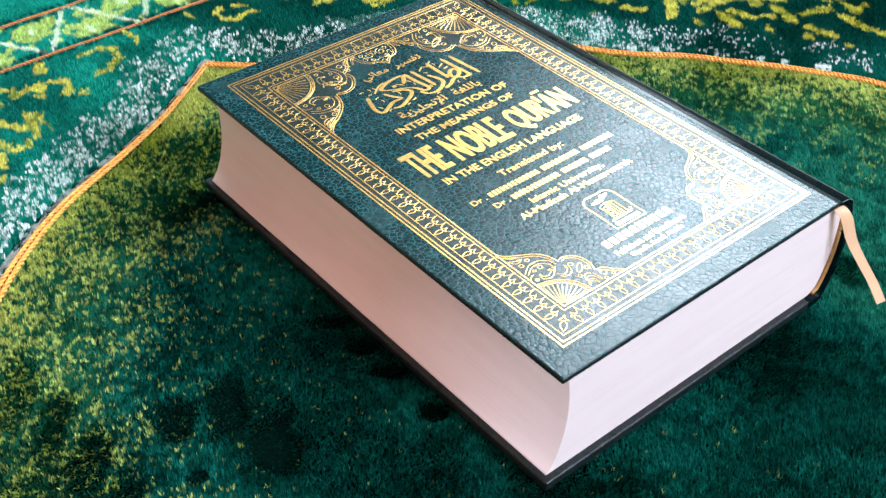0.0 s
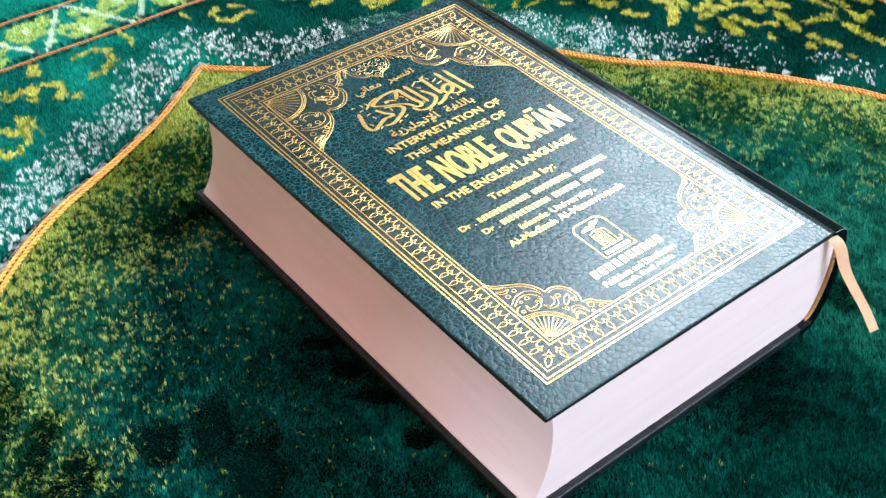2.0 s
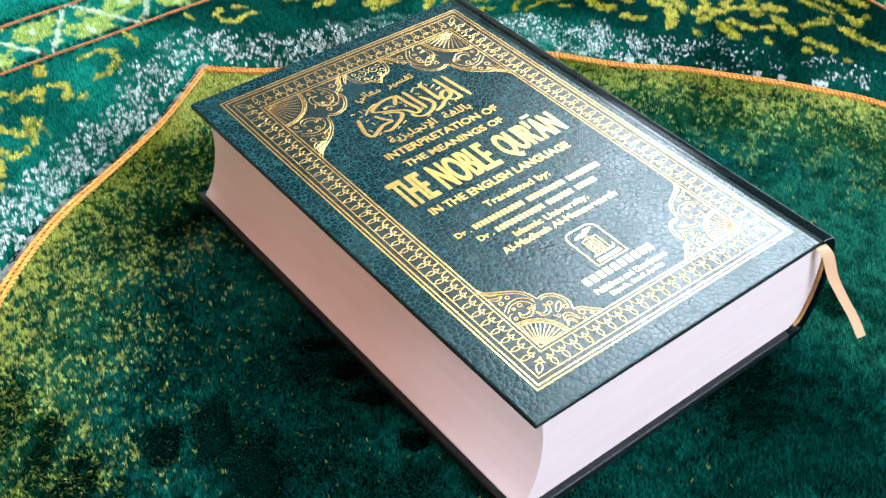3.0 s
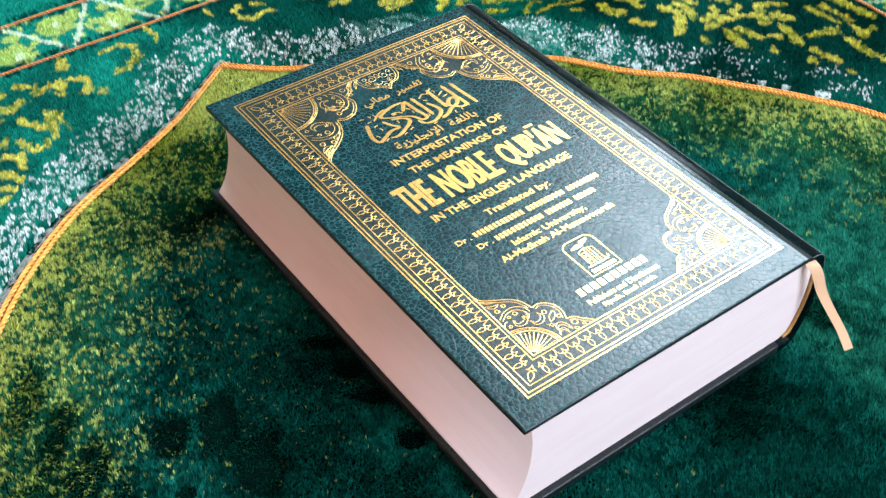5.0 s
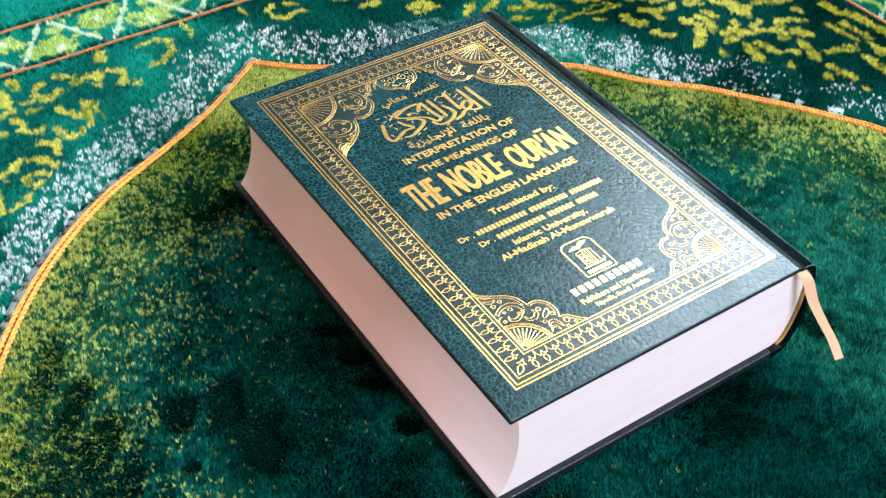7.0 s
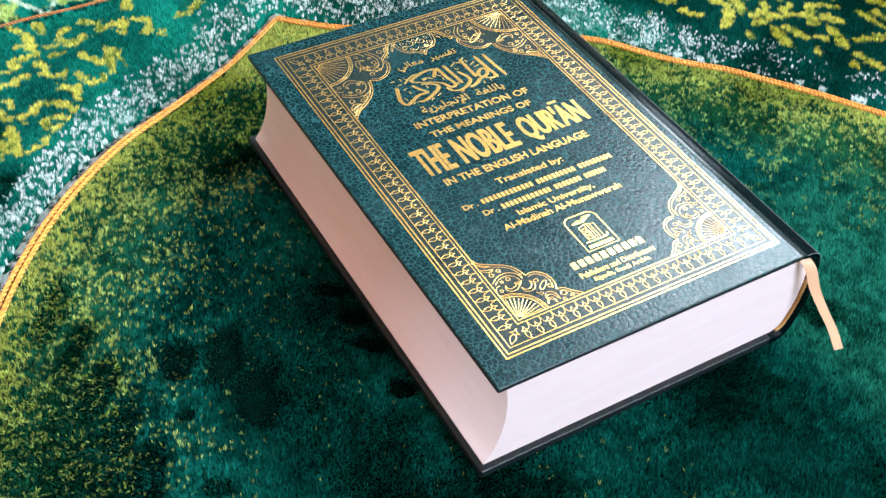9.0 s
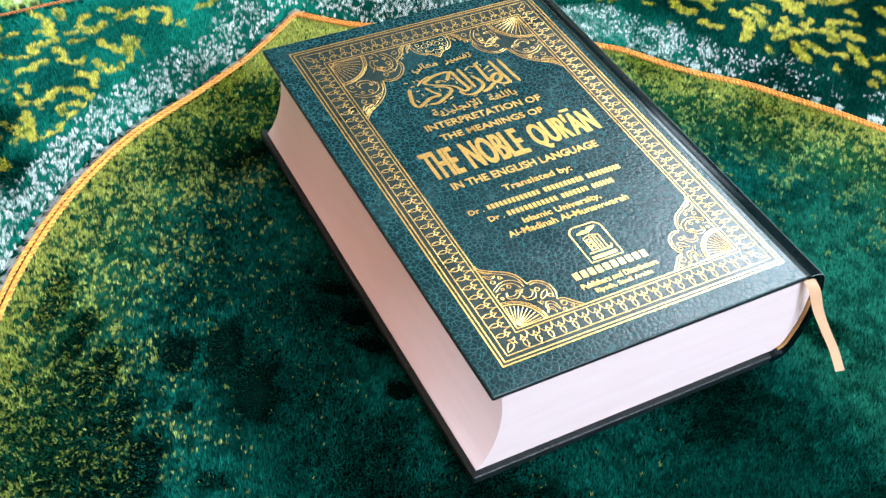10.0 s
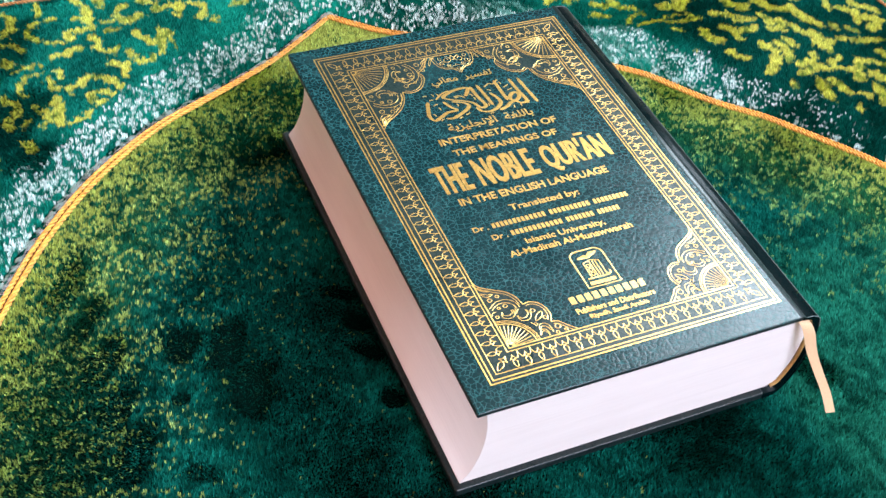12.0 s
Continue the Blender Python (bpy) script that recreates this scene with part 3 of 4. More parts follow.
# pressed marks in the pile: x, y, half length across, half length along, how much
DENTS = [(-12.4, 27.5, 1.4, 2.6, 0.6), (-12.4, 32.0, 1.2, 2.8, 0.55), (-12.0, 24.2, 0.9, 1.3, 0.5), (-8.2, 10.7, 0.80, 1.05, 0.85), (-6.3, 10.1, 0.70, 1.40, 1.0), (-6.0, 7.5, 0.85, 1.35, 1.0), (-9.0, 4.3, 0.7, 0.5, 0.7), (-8.8, 7.9, 0.35, 0.35, 0.7),
         (-1.0, 11.3, 0.8, 0.35, 0.9), (-0.9, 9.4, 0.7, 0.4, 1.0), (-0.9, 7.8, 0.7, 0.4, 1.0), (-0.9, 5.2, 0.6, 0.5, 1.0), (16.4, 1.3, 1.0, 0.8, 0.5), (17.5, -1.6, 0.8, 0.6, 0.3)]
BRUSHED = [(17.9, 19.4, 1.3, 2.2, 0.8), (20.2, 22.8, 1.6, 2.2, 0.6), (5.2, 29.2, 3.2, 3.2, 0.8), (11.0, 26.6, 3.4, 1.6, 0.5), (-9.6, 8.3, 1.6, 1.6, 1.0), (-9.2, 6.2, 1.3, 1.5, 1.0), (-10.0, 13.6, 2.2, 1.8, 0.7), (-4.5, 12.0, 1.5, 1.5, 0.1), (-2.0, 17.5, 1.6, 4.0, 0.45), (-7.6, 5.2, 1.6, 1.2, 0.8), (-7.0, 12.6, 1.2, 1.2, 0.2), (13.5, -1.3, 1.5, 0.5, 0.6), (19.0, 2.5, 2.0, 3.0, 0.7), (20.5, 14.0, 3.0, 6.0, 0.2)]

# nap laid darker; the row at (-3.9, 3.0) shapes the book's shadow
LAID = [(-4.8, 9.5, 2.0, 5.0, 0.40), (-5.0, 15.0, 2.0, 3.5, 0.45), (-13.0, 7.5, 2.0, 4.5, 0.5), (-3.4, 8.6, 2.1, 4.2, 0.40), (-3.9, 3.0, 2.2, 2.6, 0.50), (-13.4, 8.5, 1.5, 3.0, 0.45), (-11.7, 15.5, 0.8, 1.8, 0.8), (-11.5, 13.0, 0.7, 1.8, 0.9), (-11.4, 10.6, 0.8, 1.8, 1.0), (-11.2, 8.4, 0.8, 1.8, 1.0), (-10.9, 6.2, 0.7, 1.8, 1.0),
        (-12.0, 32.0, 1.4, 3.2, 1.0), (-12.2, 27.5, 1.6, 2.8, 1.0), (-11.8, 24.0, 1.0, 1.6, 1.0), (12.0, -0.6, 1.0, 0.8, 0.4), (16.8, 0.3, 0.9, 0.9, 0.8)]


def patches(x, y, rows, soft=0.5):
    out = np.zeros(x.shape)
    for a, b, c, e, k in rows:
        wob = 0.5 * (lattice(x, y, 0.7, 51) - 0.5)
        across, along = 0.83 * (x - a) - 0.56 * (y - b), 0.56 * (x - a) + 0.83 * (y - b)
        out = np.maximum(out, k * step(1.0 + soft / 2 - np.hypot(across / c, along / e) + wob, 0.0, soft))
    return out


def in_footprint(x, y, grow):
    return (x > -0.36 - grow) & (x < 14.6 + grow) & (y > 0.05 - grow) & (y < 21.65 + grow)


def rug_base():
    """The backing with its short under-pile, one sheet, coloured near-black as shade."""
    xs = np.arange(RUG[0], RUG[1] + 0.01, 0.36)
    ys = np.arange(RUG[2], RUG[3] + 0.01, 0.36)
    gx, gy = np.meshgrid(xs, ys, indexing="ij")
    x, y = gx.ravel(), gy.ravel()
    z = rug_height(x, y) - 0.19
    under = step(np.minimum(np.minimum(x + 0.3, 14.4 - x), np.minimum(y - 0.1, 21.6 - y)), 0.2, 1.0)
    z = z * (1 - under) - 0.14 * under
    col, _, _ = dye(x, y)
    z = np.maximum(z, FLOOR_Z / CM + 0.05)
    edge = (x <= xs[0] + 0.01) | (x >= xs[-1] - 0.01) | (y <= ys[0] + 0.01) | (y >= ys[-1] - 0.01)
    z = np.where(edge, FLOOR_Z / CM + 0.02, z)
    nx, ny = len(xs), len(ys)
    me = bpy.data.meshes.new("backing")
    idx = np.arange(nx * ny).reshape(nx, ny)
    quads = np.stack([idx[:-1, :-1], idx[1:, :-1], idx[1:, 1:], idx[:-1, 1:]], -1).reshape(-1, 4)
    z = z - 0.17 * patches(x, y, DENTS)
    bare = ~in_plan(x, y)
    # near-black roots paint the shade between tufts; bare stretches get half their dye
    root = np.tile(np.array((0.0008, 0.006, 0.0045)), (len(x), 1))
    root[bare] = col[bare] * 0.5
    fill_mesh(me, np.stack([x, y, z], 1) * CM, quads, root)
    return me


def fill_mesh(me, verts, faces, colours, smooth=True):
    k = faces.shape[1]
    me.vertices.add(len(verts))
    me.vertices.foreach_set("co", verts.astype(np.float32).ravel())
    me.loops.add(faces.size)
    me.loops.foreach_set("vertex_index", faces.astype(np.int32).ravel())
    me.polygons.add(len(faces))
    me.polygons.foreach_set("loop_start", np.arange(0, faces.size, k, dtype=np.int32))
    me.polygons.foreach_set("use_smooth", np.full(len(faces), smooth))
    at = me.attributes.new("dye", "FLOAT_COLOR", "POINT")
    at.data.foreach_set("color", np.concatenate([colours, np.ones((len(colours), 1))], 1).astype(np.float32).ravel())
    me.materials.append(PILE)
    me.update(calc_edges=True)


# stretch of the plan that holds standing pile
PILE_PLAN = [(-17.8, 4.0), (-16.5, 24.0), (-15.5, 39.5), (-8.5, 48.0), (4.0, 48.0), (26.0, 32.5), (39.8, 26.5), (41.4, 15.5), (38.5, 11.0), (17.0, -7.2), (8.0, -8.7)]


def in_plan(x, y):
    ok = np.ones(x.shape, bool)
    for (a, b), (c, d) in zip(PILE_PLAN, PILE_PLAN[1:] + PILE_PLAN[:1]):
        ok &= (c - a) * (y - b) - (d - b) * (x - a) <= 0
    return ok


def rug_pile(spacing, blades, within=True, stout=1.0):
    """Tufts on a loose lattice, each of one dye, each a few blades."""
    rs = np.random.RandomState(5)
    box = (-18, 42, -9, 48.5) if within else (RUG[0] + 0.3, RUG[1] - 0.3, RUG[2] + 0.3, RUG[3] - 0.3)
    gx, gy = np.meshgrid(np.arange(box[0], box[1], spacing), np.arange(box[2], box[3], spacing), indexing="ij")
    x = (gx + 0.5 * spacing * (np.arange(gx.shape[1]) % 2)[None, :]).ravel()
    y = gy.ravel()
    x, y = x + rs.uniform(-0.42, 0.42, len(x)) * spacing, y + rs.uniform(-0.42, 0.42, len(x)) * spacing
    keep = (in_plan(x, y) == within) & ~in_footprint(x, y, -0.12) & (x < RUG[1] - 0.2)
    x, y = x[keep], y[keep]
    col, d, white = dye(x, y)
    on_cord = (np.abs(d) < 0.15 + 0.04 * (x < -1) + 0.05 * (x < -7)) | (np.abs(y - LINE_IN) < 0.13) | (np.abs(y - LINE_OUT) < 0.13) | (np.abs(np.abs(x - 5.3) - (LINE_SIDE - 5.3)) < 0.13)
    x, y, col, d, white = (v[~on_cord] for v in (x, y, col, d, white))
    n = len(x)
    dent, brushed = patches(x, y, DENTS, 0.9), patches(x, y, BRUSHED)
    gx_, gy_ = (look_up(ARCH_D, x + 0.15, y) - look_up(ARCH_D, x - 0.15, y)) / 0.3, (look_up(ARCH_D, x, y + 0.15) - look_up(ARCH_D, x, y - 0.15)) / 0.3
    fringe = ((d > 0.05) & (d < 0.42 + 0.25 * (x < -2))) * 0.9
    hem = sum(((y - v > -0.50) & (y - v < -0.08)) * 1.0 for v in (LINE_IN, LINE_OUT)) * (lattice(x, x * 0, 0.13, 65) > 0.4)
    hem = np.maximum(hem, sum(((y - v > 0.08) & (y - v < 0.55)) * 1.0 for v in (LINE_IN, LINE_OUT)) * (lattice(x, x * 0, 0.13, 66) > 0.4))
    col = blend(col, hem, DEEP, 0.85)
    over_x, over_y = -fringe * gx_, -fringe * gy_ + 0.5 * hem
    fringe = np.maximum(fringe, hem)
    outside = d > 0.05
    # the way the nap lies: broad, soft swirls, brushed up or down
    lay = 0.55 * lattice(x, y, 5.0, 61) + 0.30 * lattice(x, y, 1.9, 62) + 0.15 * lattice(x, y, 0.6, 63)
    lay = np.clip((lay - 0.42) * 4.0, -1, 1) * 0.8
    lay = np.clip(lay + 1.05 * step(x + 0.3 * np.minimum(y, 0), 9.5, 14.0) * np.maximum(step(12.0 - y, 0.0, 4.0), 0.12 * step(x, 14.5, 16.0) * (look_up(ARCH_D, x, y) < 0)), -1, 1.35)
    lay = np.clip(lay + 0.6 * outside * step(8.0 - x, 0.0, 5.0) * (1 - 0.8 * step(-6.5 - x, 0.0, 4.0)), -1, 1.35)
    lay = np.clip(lay + 0.22 * (d < 0) * step(-3.5 - x, 0.0, 3.0) * (1 - step(-11.0 - x, 0.0, 1.5)), -1, 1.35)
    lay = lay * (1 - brushed) + 1.5 * brushed
    laid = patches(x, y, LAID, 1.2)
    lay = lay * (1 - laid) - 0.9 * laid
    lay = lay * (1 - dent) - 0.9 * dent
    sway = 0.8 * (lattice(x, y, 3.1, 64) - 0.5)
    tone = np.where(white > 0.5, rs.uniform(0.92, 1.1, n), rs.uniform(0.55, 1.45, n))
    rep_ = lambda v: np.repeat(v, blades, axis=0)
    x, y, col, white, dent, outside, lay, sway, tone, over_x, over_y, fringe = (rep_(v) for v in (x, y, col, white, dent, outside, lay, sway, tone, over_x, over_y, fringe))
    n = len(x)
    ox, oy = rs.normal(0, 0.30 * spacing, n), rs.normal(0, 0.30 * spacing, n)
    lx = np.where(lay > 0, 0.22, 0.30) * lay + ox / spacing * 0.35 + rs.normal(0, 0.12, n)
    ly = np.where(lay > 0, 0.55, 0.84) * lay + 0.35 * sway + oy / spacing * 0.35 + 0.15 * outside + rs.normal(0, 0.12, n)
    lx, ly = lx * (1 - 0.7 * fringe) + over_x, ly * (1 - 0.7 * fringe) + over_y
    length = (0.20 + 0.04 * outside) * rs.uniform(0.75, 1.1, n) * (1 - 0.1 * dent) + 0.03 * outside + 0.10 * fringe
    length = length * (1 - 0.4 * white * (x > 20))
    length = np.where(in_footprint(x, y, 0.25), length * 0.6, length)
    up = length / np.sqrt(1 + lx * lx + ly * ly)
    tip_z = rug_height(x, y) + rs.uniform(-0.06, 0.04, n) - 0.20 * dent + 0.05 * outside + 0.045 * white
    bx, by = x + ox, y + oy
    tip = np.stack([bx + lx * up, by + ly * up, tip_z], 1)
    root = np.stack([bx, by, tip_z - up], 1)
    away = in_footprint(tip[:, 0], tip[:, 1], 0.0) & (tip[:, 2] > -0.16)
    tip[away, 2] = -0.16
    # blades thin out in dents so the darkened backing reads as shade
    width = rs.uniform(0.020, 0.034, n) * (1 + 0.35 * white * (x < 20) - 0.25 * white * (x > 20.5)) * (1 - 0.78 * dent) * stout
    spin = rs.uniform(-0.9, 0.9, n) + np.arctan2(ly, lx + 1e-6) + math.pi / 2
    side = np.stack([np.cos(spin), np.sin(spin), np.zeros(n)], 1) * width[:, None]
    verts = np.empty((n * 3, 3))
    verts[0::3], verts[1::3], verts[2::3] = root - side, root + side, tip
    shade = (tone * rs.uniform(0.85, 1.15, n))[:, None]
    colours = np.repeat(np.clip(col * shade, 0, 0.97), 3, axis=0)
    me = bpy.data.meshes.new("pile")
    fill_mesh(me, verts * CM, np.arange(n * 3).reshape(-1, 3), colours, False)
    return me


def cord(name, label, path, radius, pitch, strands, gap=0.0, mat=BORDER_CORD, slim=1.0):
    """A twisted cord along a plan line, strand by strand; with a gap, two cords side by side; it may start slimmer."""
    seg = np.hypot(*np.diff(path, axis=0).T)
    run = np.concatenate([[0], np.cumsum(seg)])
    s = np.arange(0, run[-1], min(pitch / 9, 0.06))
    x, y = np.interp(s, run, path[:, 0]), np.interp(s, run, path[:, 1])
    ok = in_plan(x, y) & ~in_footprint(x, y, -0.2)
    tx, ty = np.gradient(x), np.gradient(y)
    h = np.hypot(tx, ty)
    nx, ny = -ty / h, tx / h
    z = rug_height(x, y) - 0.02
    full = np.interp(s, [0, 3, 12, 22], [slim, slim, 1.0, 1.0 + 0.6 * (1.0 - slim)])
    for side in ((-1, 1) if gap else (0,)):
        for k in range(strands):
            a = 2 * math.pi * (s / pitch + 0.3 * side + k / strands)
            off = (side * gap + radius * 0.62 * np.cos(a)) * full
            p = np.stack([x + nx * off, y + ny * off, z + radius * 0.5 * full * np.sin(a)], 1)
            verts, faces = [], []
            cuts = np.flatnonzero(np.diff(ok.astype(int))) + 1
            for run_ids in np.split(np.arange(len(s)), cuts):
                if len(run_ids) > 3 and ok[run_ids[0]]:
                    v, f = tube_data(p[run_ids], radius * 0.52 * full[run_ids], 5, len(verts))
                    verts += v
                    faces += f
            part(name, mesh_of(name, verts, faces, mat, True), rug, label)


rug = tagged(new("prayer_rug"), "green plush prayer rug with yellow flecks, white band and orange cords", "rug")
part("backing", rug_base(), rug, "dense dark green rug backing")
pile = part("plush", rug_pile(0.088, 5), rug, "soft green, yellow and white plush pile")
tagged(pile, kind="stuff")
outer_pile = part("plush", rug_pile(0.21, 3, False, 2.6), rug, "soft green, yellow and white plush pile")
tagged(outer_pile, kind="stuff")
cord("arch_cord_strand", "twisted orange cord strand", ARCH_LEFT, 0.098, 0.85, 3, 0.125, BRIGHT_CORD, 0.66)
cord("arch_cord_strand", "twisted orange cord strand", ARCH_RIGHT, 0.105, 0.42, 2, 0.11, BRIGHT_CORD)
for where in (LINE_IN, LINE_OUT):
    cord("border_cord_strand", "thin twisted brown-orange cord strand", np.array([(-16.0, where), (30.0, where)]), 0.11, 0.40, 2, 0.0, BORDER_CORD)
cord("border_cord_strand", "thin twisted brown-orange cord strand", np.array([(LINE_SIDE, 5.0), (LINE_SIDE, 32.0)]), 0.11, 0.40, 2, 0.0, BORDER_CORD)


def stitches(path, off, every, mat, seed, slim):
    """Short overcast stitches that hold a cord down, one slanted loop after another, as one mesh."""
    rnd = np.random.RandomState(seed)
    seg = np.hypot(*np.diff(path, axis=0).T)
    run = np.concatenate([[0], np.cumsum(seg)])
    s = np.arange(0.05, run[-1], every)
    s = s + rnd.uniform(-0.25, 0.25, len(s)) * every
    x, y = np.interp(s, run, path[:, 0]), np.interp(s, run, path[:, 1])
    tx, ty = np.interp(s + 0.1, run, path[:, 0]) - x, np.interp(s + 0.1, run, path[:, 1]) - y
    h = np.hypot(tx, ty) + 1e-9
    tx, ty = tx / h, ty / h
    ok = in_plan(x, y) & ~in_footprint(x, y, 0.2) & (rnd.rand(len(s)) > 0.25)
    verts, faces = [], []
    for i in np.flatnonzero(ok):
        base = np.array((x[i], y[i], float(rug_height(x[i], y[i]))))
        side, fore = np.array((-ty[i], tx[i], 0.0)) * np.sign(off), np.array((tx[i], ty[i], 0.0))
        a, long = abs(off) * np.interp(s[i], [0, 3, 12, 22], [slim, slim, 1.0, 1.0 + 0.6 * (1.0 - slim)]), rnd.uniform(0.8, 1.3)
        loop = [base + side * (a - 0.07) + (0, 0, 0.05), base + side * a + fore * 0.03 + (0, 0, 0.085), base + side * (a + 0.07 * long) + fore * 0.06 + (0, 0, 0.05), base + side * (a + 0.12 * long) + fore * 0.09 + (0, 0, -0.04)]
        v, f = tube_data(np.array(loop), 0.014, 4, len(verts))
        verts += v
        faces += f
    return mesh_of("stitches", verts, faces, mat, True)


tagged(part("stitching", stitches(ARCH_LEFT, -0.235, 0.15, STITCH, 7, 0.66), rug, "pale lilac overcast stitching along a cord"), kind="stuff")


# ---- the book ----
H = 4.91      # top of the front board
LEN = 21.7    # head to tail
book = tagged(new("book"), "thick closed green leatherette hardback book with gold ornament on the rug", "book")
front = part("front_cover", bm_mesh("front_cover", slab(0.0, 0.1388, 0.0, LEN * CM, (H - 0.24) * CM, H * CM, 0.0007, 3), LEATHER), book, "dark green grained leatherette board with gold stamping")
front.data.materials.append(SHADED_EDGE_LEATHER)
# faces turned sideways take the leather darkened for shade
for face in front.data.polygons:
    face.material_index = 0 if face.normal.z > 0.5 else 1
back = part("back_cover", bm_mesh("back_cover", slab(-0.0036, 0.1352, 0.0, LEN * CM, -0.0013, 0.0026, 0.0007, 3), SHADED_EDGE_LEATHER), book, "black-green leatherette board with worn edges")

# spine shell: joint groove, shoulder, round back; its shade is in the leather's colour
outer = spline([(13.84, H - 0.035), (13.96, H - 0.075), (14.12, H - 0.075), (14.34, H - 0.11), (14.58, H - 0.22), (14.76, H - 0.42), (14.90, 4.0), (15.02, 2.7), (14.93, 1.8), (14.68, 0.85), (14.3, 0.10), (13.9, -0.1), (13.5, -0.1)], 6)
inner = spline([(13.5, 0.22), (13.9, 0.2), (14.2, 0.3), (14.5, 0.95), (14.75, 1.85), (14.84, 2.7), (14.7, 3.9), (14.5, H - 0.50), (14.3, H - 0.30), (14.05, H - 0.24), (13.84, H - 0.2)], 6)
part("spine", extrude_y([tuple(p) for p in outer] + [tuple(p) for p in inner], 0.0, LEN, SHADED_SPINE_LEATHER, "spine", 1, True), book, "smooth black-green rounded spine")


# added thin bead, coloured pale as the highlight along a rubbed edge
def worn_edge(path):
    return part("worn_edge", tube(spline(path, 6), 0.017, 6, RIM_LIGHT, "worn_edge"), book, "pale rubbed leatherette edge")


worn_edge([(14.60, y, H - 0.225) for y in (0.02, 7.0, 14.0, LEN - 0.02)])
for y in (0.0, LEN):
    worn_edge([(13.98, y, H - 0.075), (14.12, y, H - 0.075), (14.34, y, H - 0.11), (14.58, y, H - 0.22), (14.76, y, H - 0.42), (14.90, y, 4.0)])
joint = spline([(13.70, H - 0.01), (13.73, H + 0.006), (13.82, H + 0.008), (13.91, H - 0.004), (13.985, H - 0.075), (13.97, H - 0.12), (13.80, H - 0.12)], 5)
part("joint_fold", extrude_y([tuple(p) for p in joint], 0.01, LEN - 0.01, STAMPED, "joint_fold", 1, True), book, "smooth pressed fold between board and spine")

# text block with hollow fore edge and round back
fore = spline([(-0.12, 0.26), (0.22, 0.75), (0.50, 1.5), (0.66, 2.4), (0.68, 3.3), (0.61, 4.0), (0.49, H - 0.24)], 8)
backside = spline([(14.2, H - 0.24), (14.55, 4.2), (14.68, 3.4), (14.68, 2.7), (14.62, 1.9), (14.45, 1.2), (14.15, 0.5), (13.75, 0.26)], 6)
part("page_block", extrude_y([tuple(p) for p in fore] + [tuple(p) for p in backside], 0.28, LEN - 0.28, PAPER, "pages", 1, True), book, "off-white page edges with a hollow fore edge")
for y in (0.24, LEN - 0.24):
    path = [(x + 0.04, y, z) for x, z in spline([(14.62, 4.25), (14.74, 3.4), (14.75, 2.7), (14.70, 1.9), (14.53, 1.2), (14.23, 0.48), (13.9, 0.3)], 6)]
    part("headband", tube(path, 0.085, 8, BAND, "headband"), book, "tan and gold woven headband")

# the ribbon marker
def ribbon_mesh():
    mid = spline([(13.98, 0.55, 4.5), (14.06, 0.1, 4.47), (14.22, -0.18, 4.1), (14.58, -0.42, 3.0), (14.97, -0.85, 2.0), (15.33, -1.3, 1.1), (15.54, -1.78, 0.22)], 6)
    wide = np.interp(np.linspace(0, 1, len(mid)), [0, 0.3, 0.6, 1.0], [1.08, 0.92, 0.80, 0.74])
    drift = np.interp(np.linspace(0, 1, len(mid)), [0, 0.3, 1.0], [0.0, 0.02, 0.07])
    verts, faces = [], []
    for i, p in enumerate(mid):
        cut = 0.16 if i == len(mid) - 1 else 0.0
        for sgn in (-1, 1):
            q = p + (sgn * wide[i] + drift[i] / 0.235) * np.array((0.235, -0.12, 0.0))
            if cut and sgn > 0:
                q = q + np.array((-0.06, 0.13, 0.24))
            verts += [cm(q), cm(q + np.array((-0.012, 0.02, 0.02)))]
    for i in range(len(mid) - 1):
        a, b = i * 4, i * 4 + 4
        faces += [(a, a + 2, b + 2, b), (a + 1, b + 1, b + 3, a + 3), (a, b, b + 1, a + 1), (a + 2, a + 3, b + 3, b + 2)]
    e = (len(mid) - 1) * 4
    faces += [(0, 1, 3, 2), (e, e + 2, e + 3, e + 1)]
    return mesh_of("ribbon_marker", verts, faces, RIBBON, False)


part("ribbon_marker", ribbon_mesh(), book, "peach satin ribbon marker with a slanted cut end")


# ---- gold stamping on the front board ----
def strokes_mesh(lines, name, width=0.035, lift=0.008):
    """Foil lines as low ridged strips on the board. A line may carry its own width: (points, width)."""
    verts, faces = [], []
    for line in lines:
        pts, w = line if isinstance(line, tuple) else (line, width)
        p = np.asarray(pts, float)
        if np.allclose(p[0], p[-1]) and len(p) > 3:
            t = np.roll(p[:-1], -1, 0) - np.roll(p[:-1], 1, 0)
            t = np.vstack([t, t[:1]])
        else:
            t = np.gradient(p, axis=0)
        t /= np.linalg.norm(t, axis=1)[:, None] + 1e-9
        n = np.stack([-t[:, 1], t[:, 0]], 1) * np.broadcast_to(np.asarray(w, float) / 2, len(p))[:, None]
        s = len(verts)
        for a, m in zip(p, n):
            verts += [cm((a[0] - m[0], a[1] - m[1], H + lift * 0.62)), cm((a[0], a[1], H + lift)), cm((a[0] + m[0], a[1] + m[1], H + lift * 0.62))]
        for i in range(len(p) - 1):
            a, b = s + 3 * i, s + 3 * i + 3
            faces += [(a, b, b + 1, a + 1), (a + 1, b + 1, b + 2, a + 2)]
    return mesh_of(name, verts, faces, GOLD)


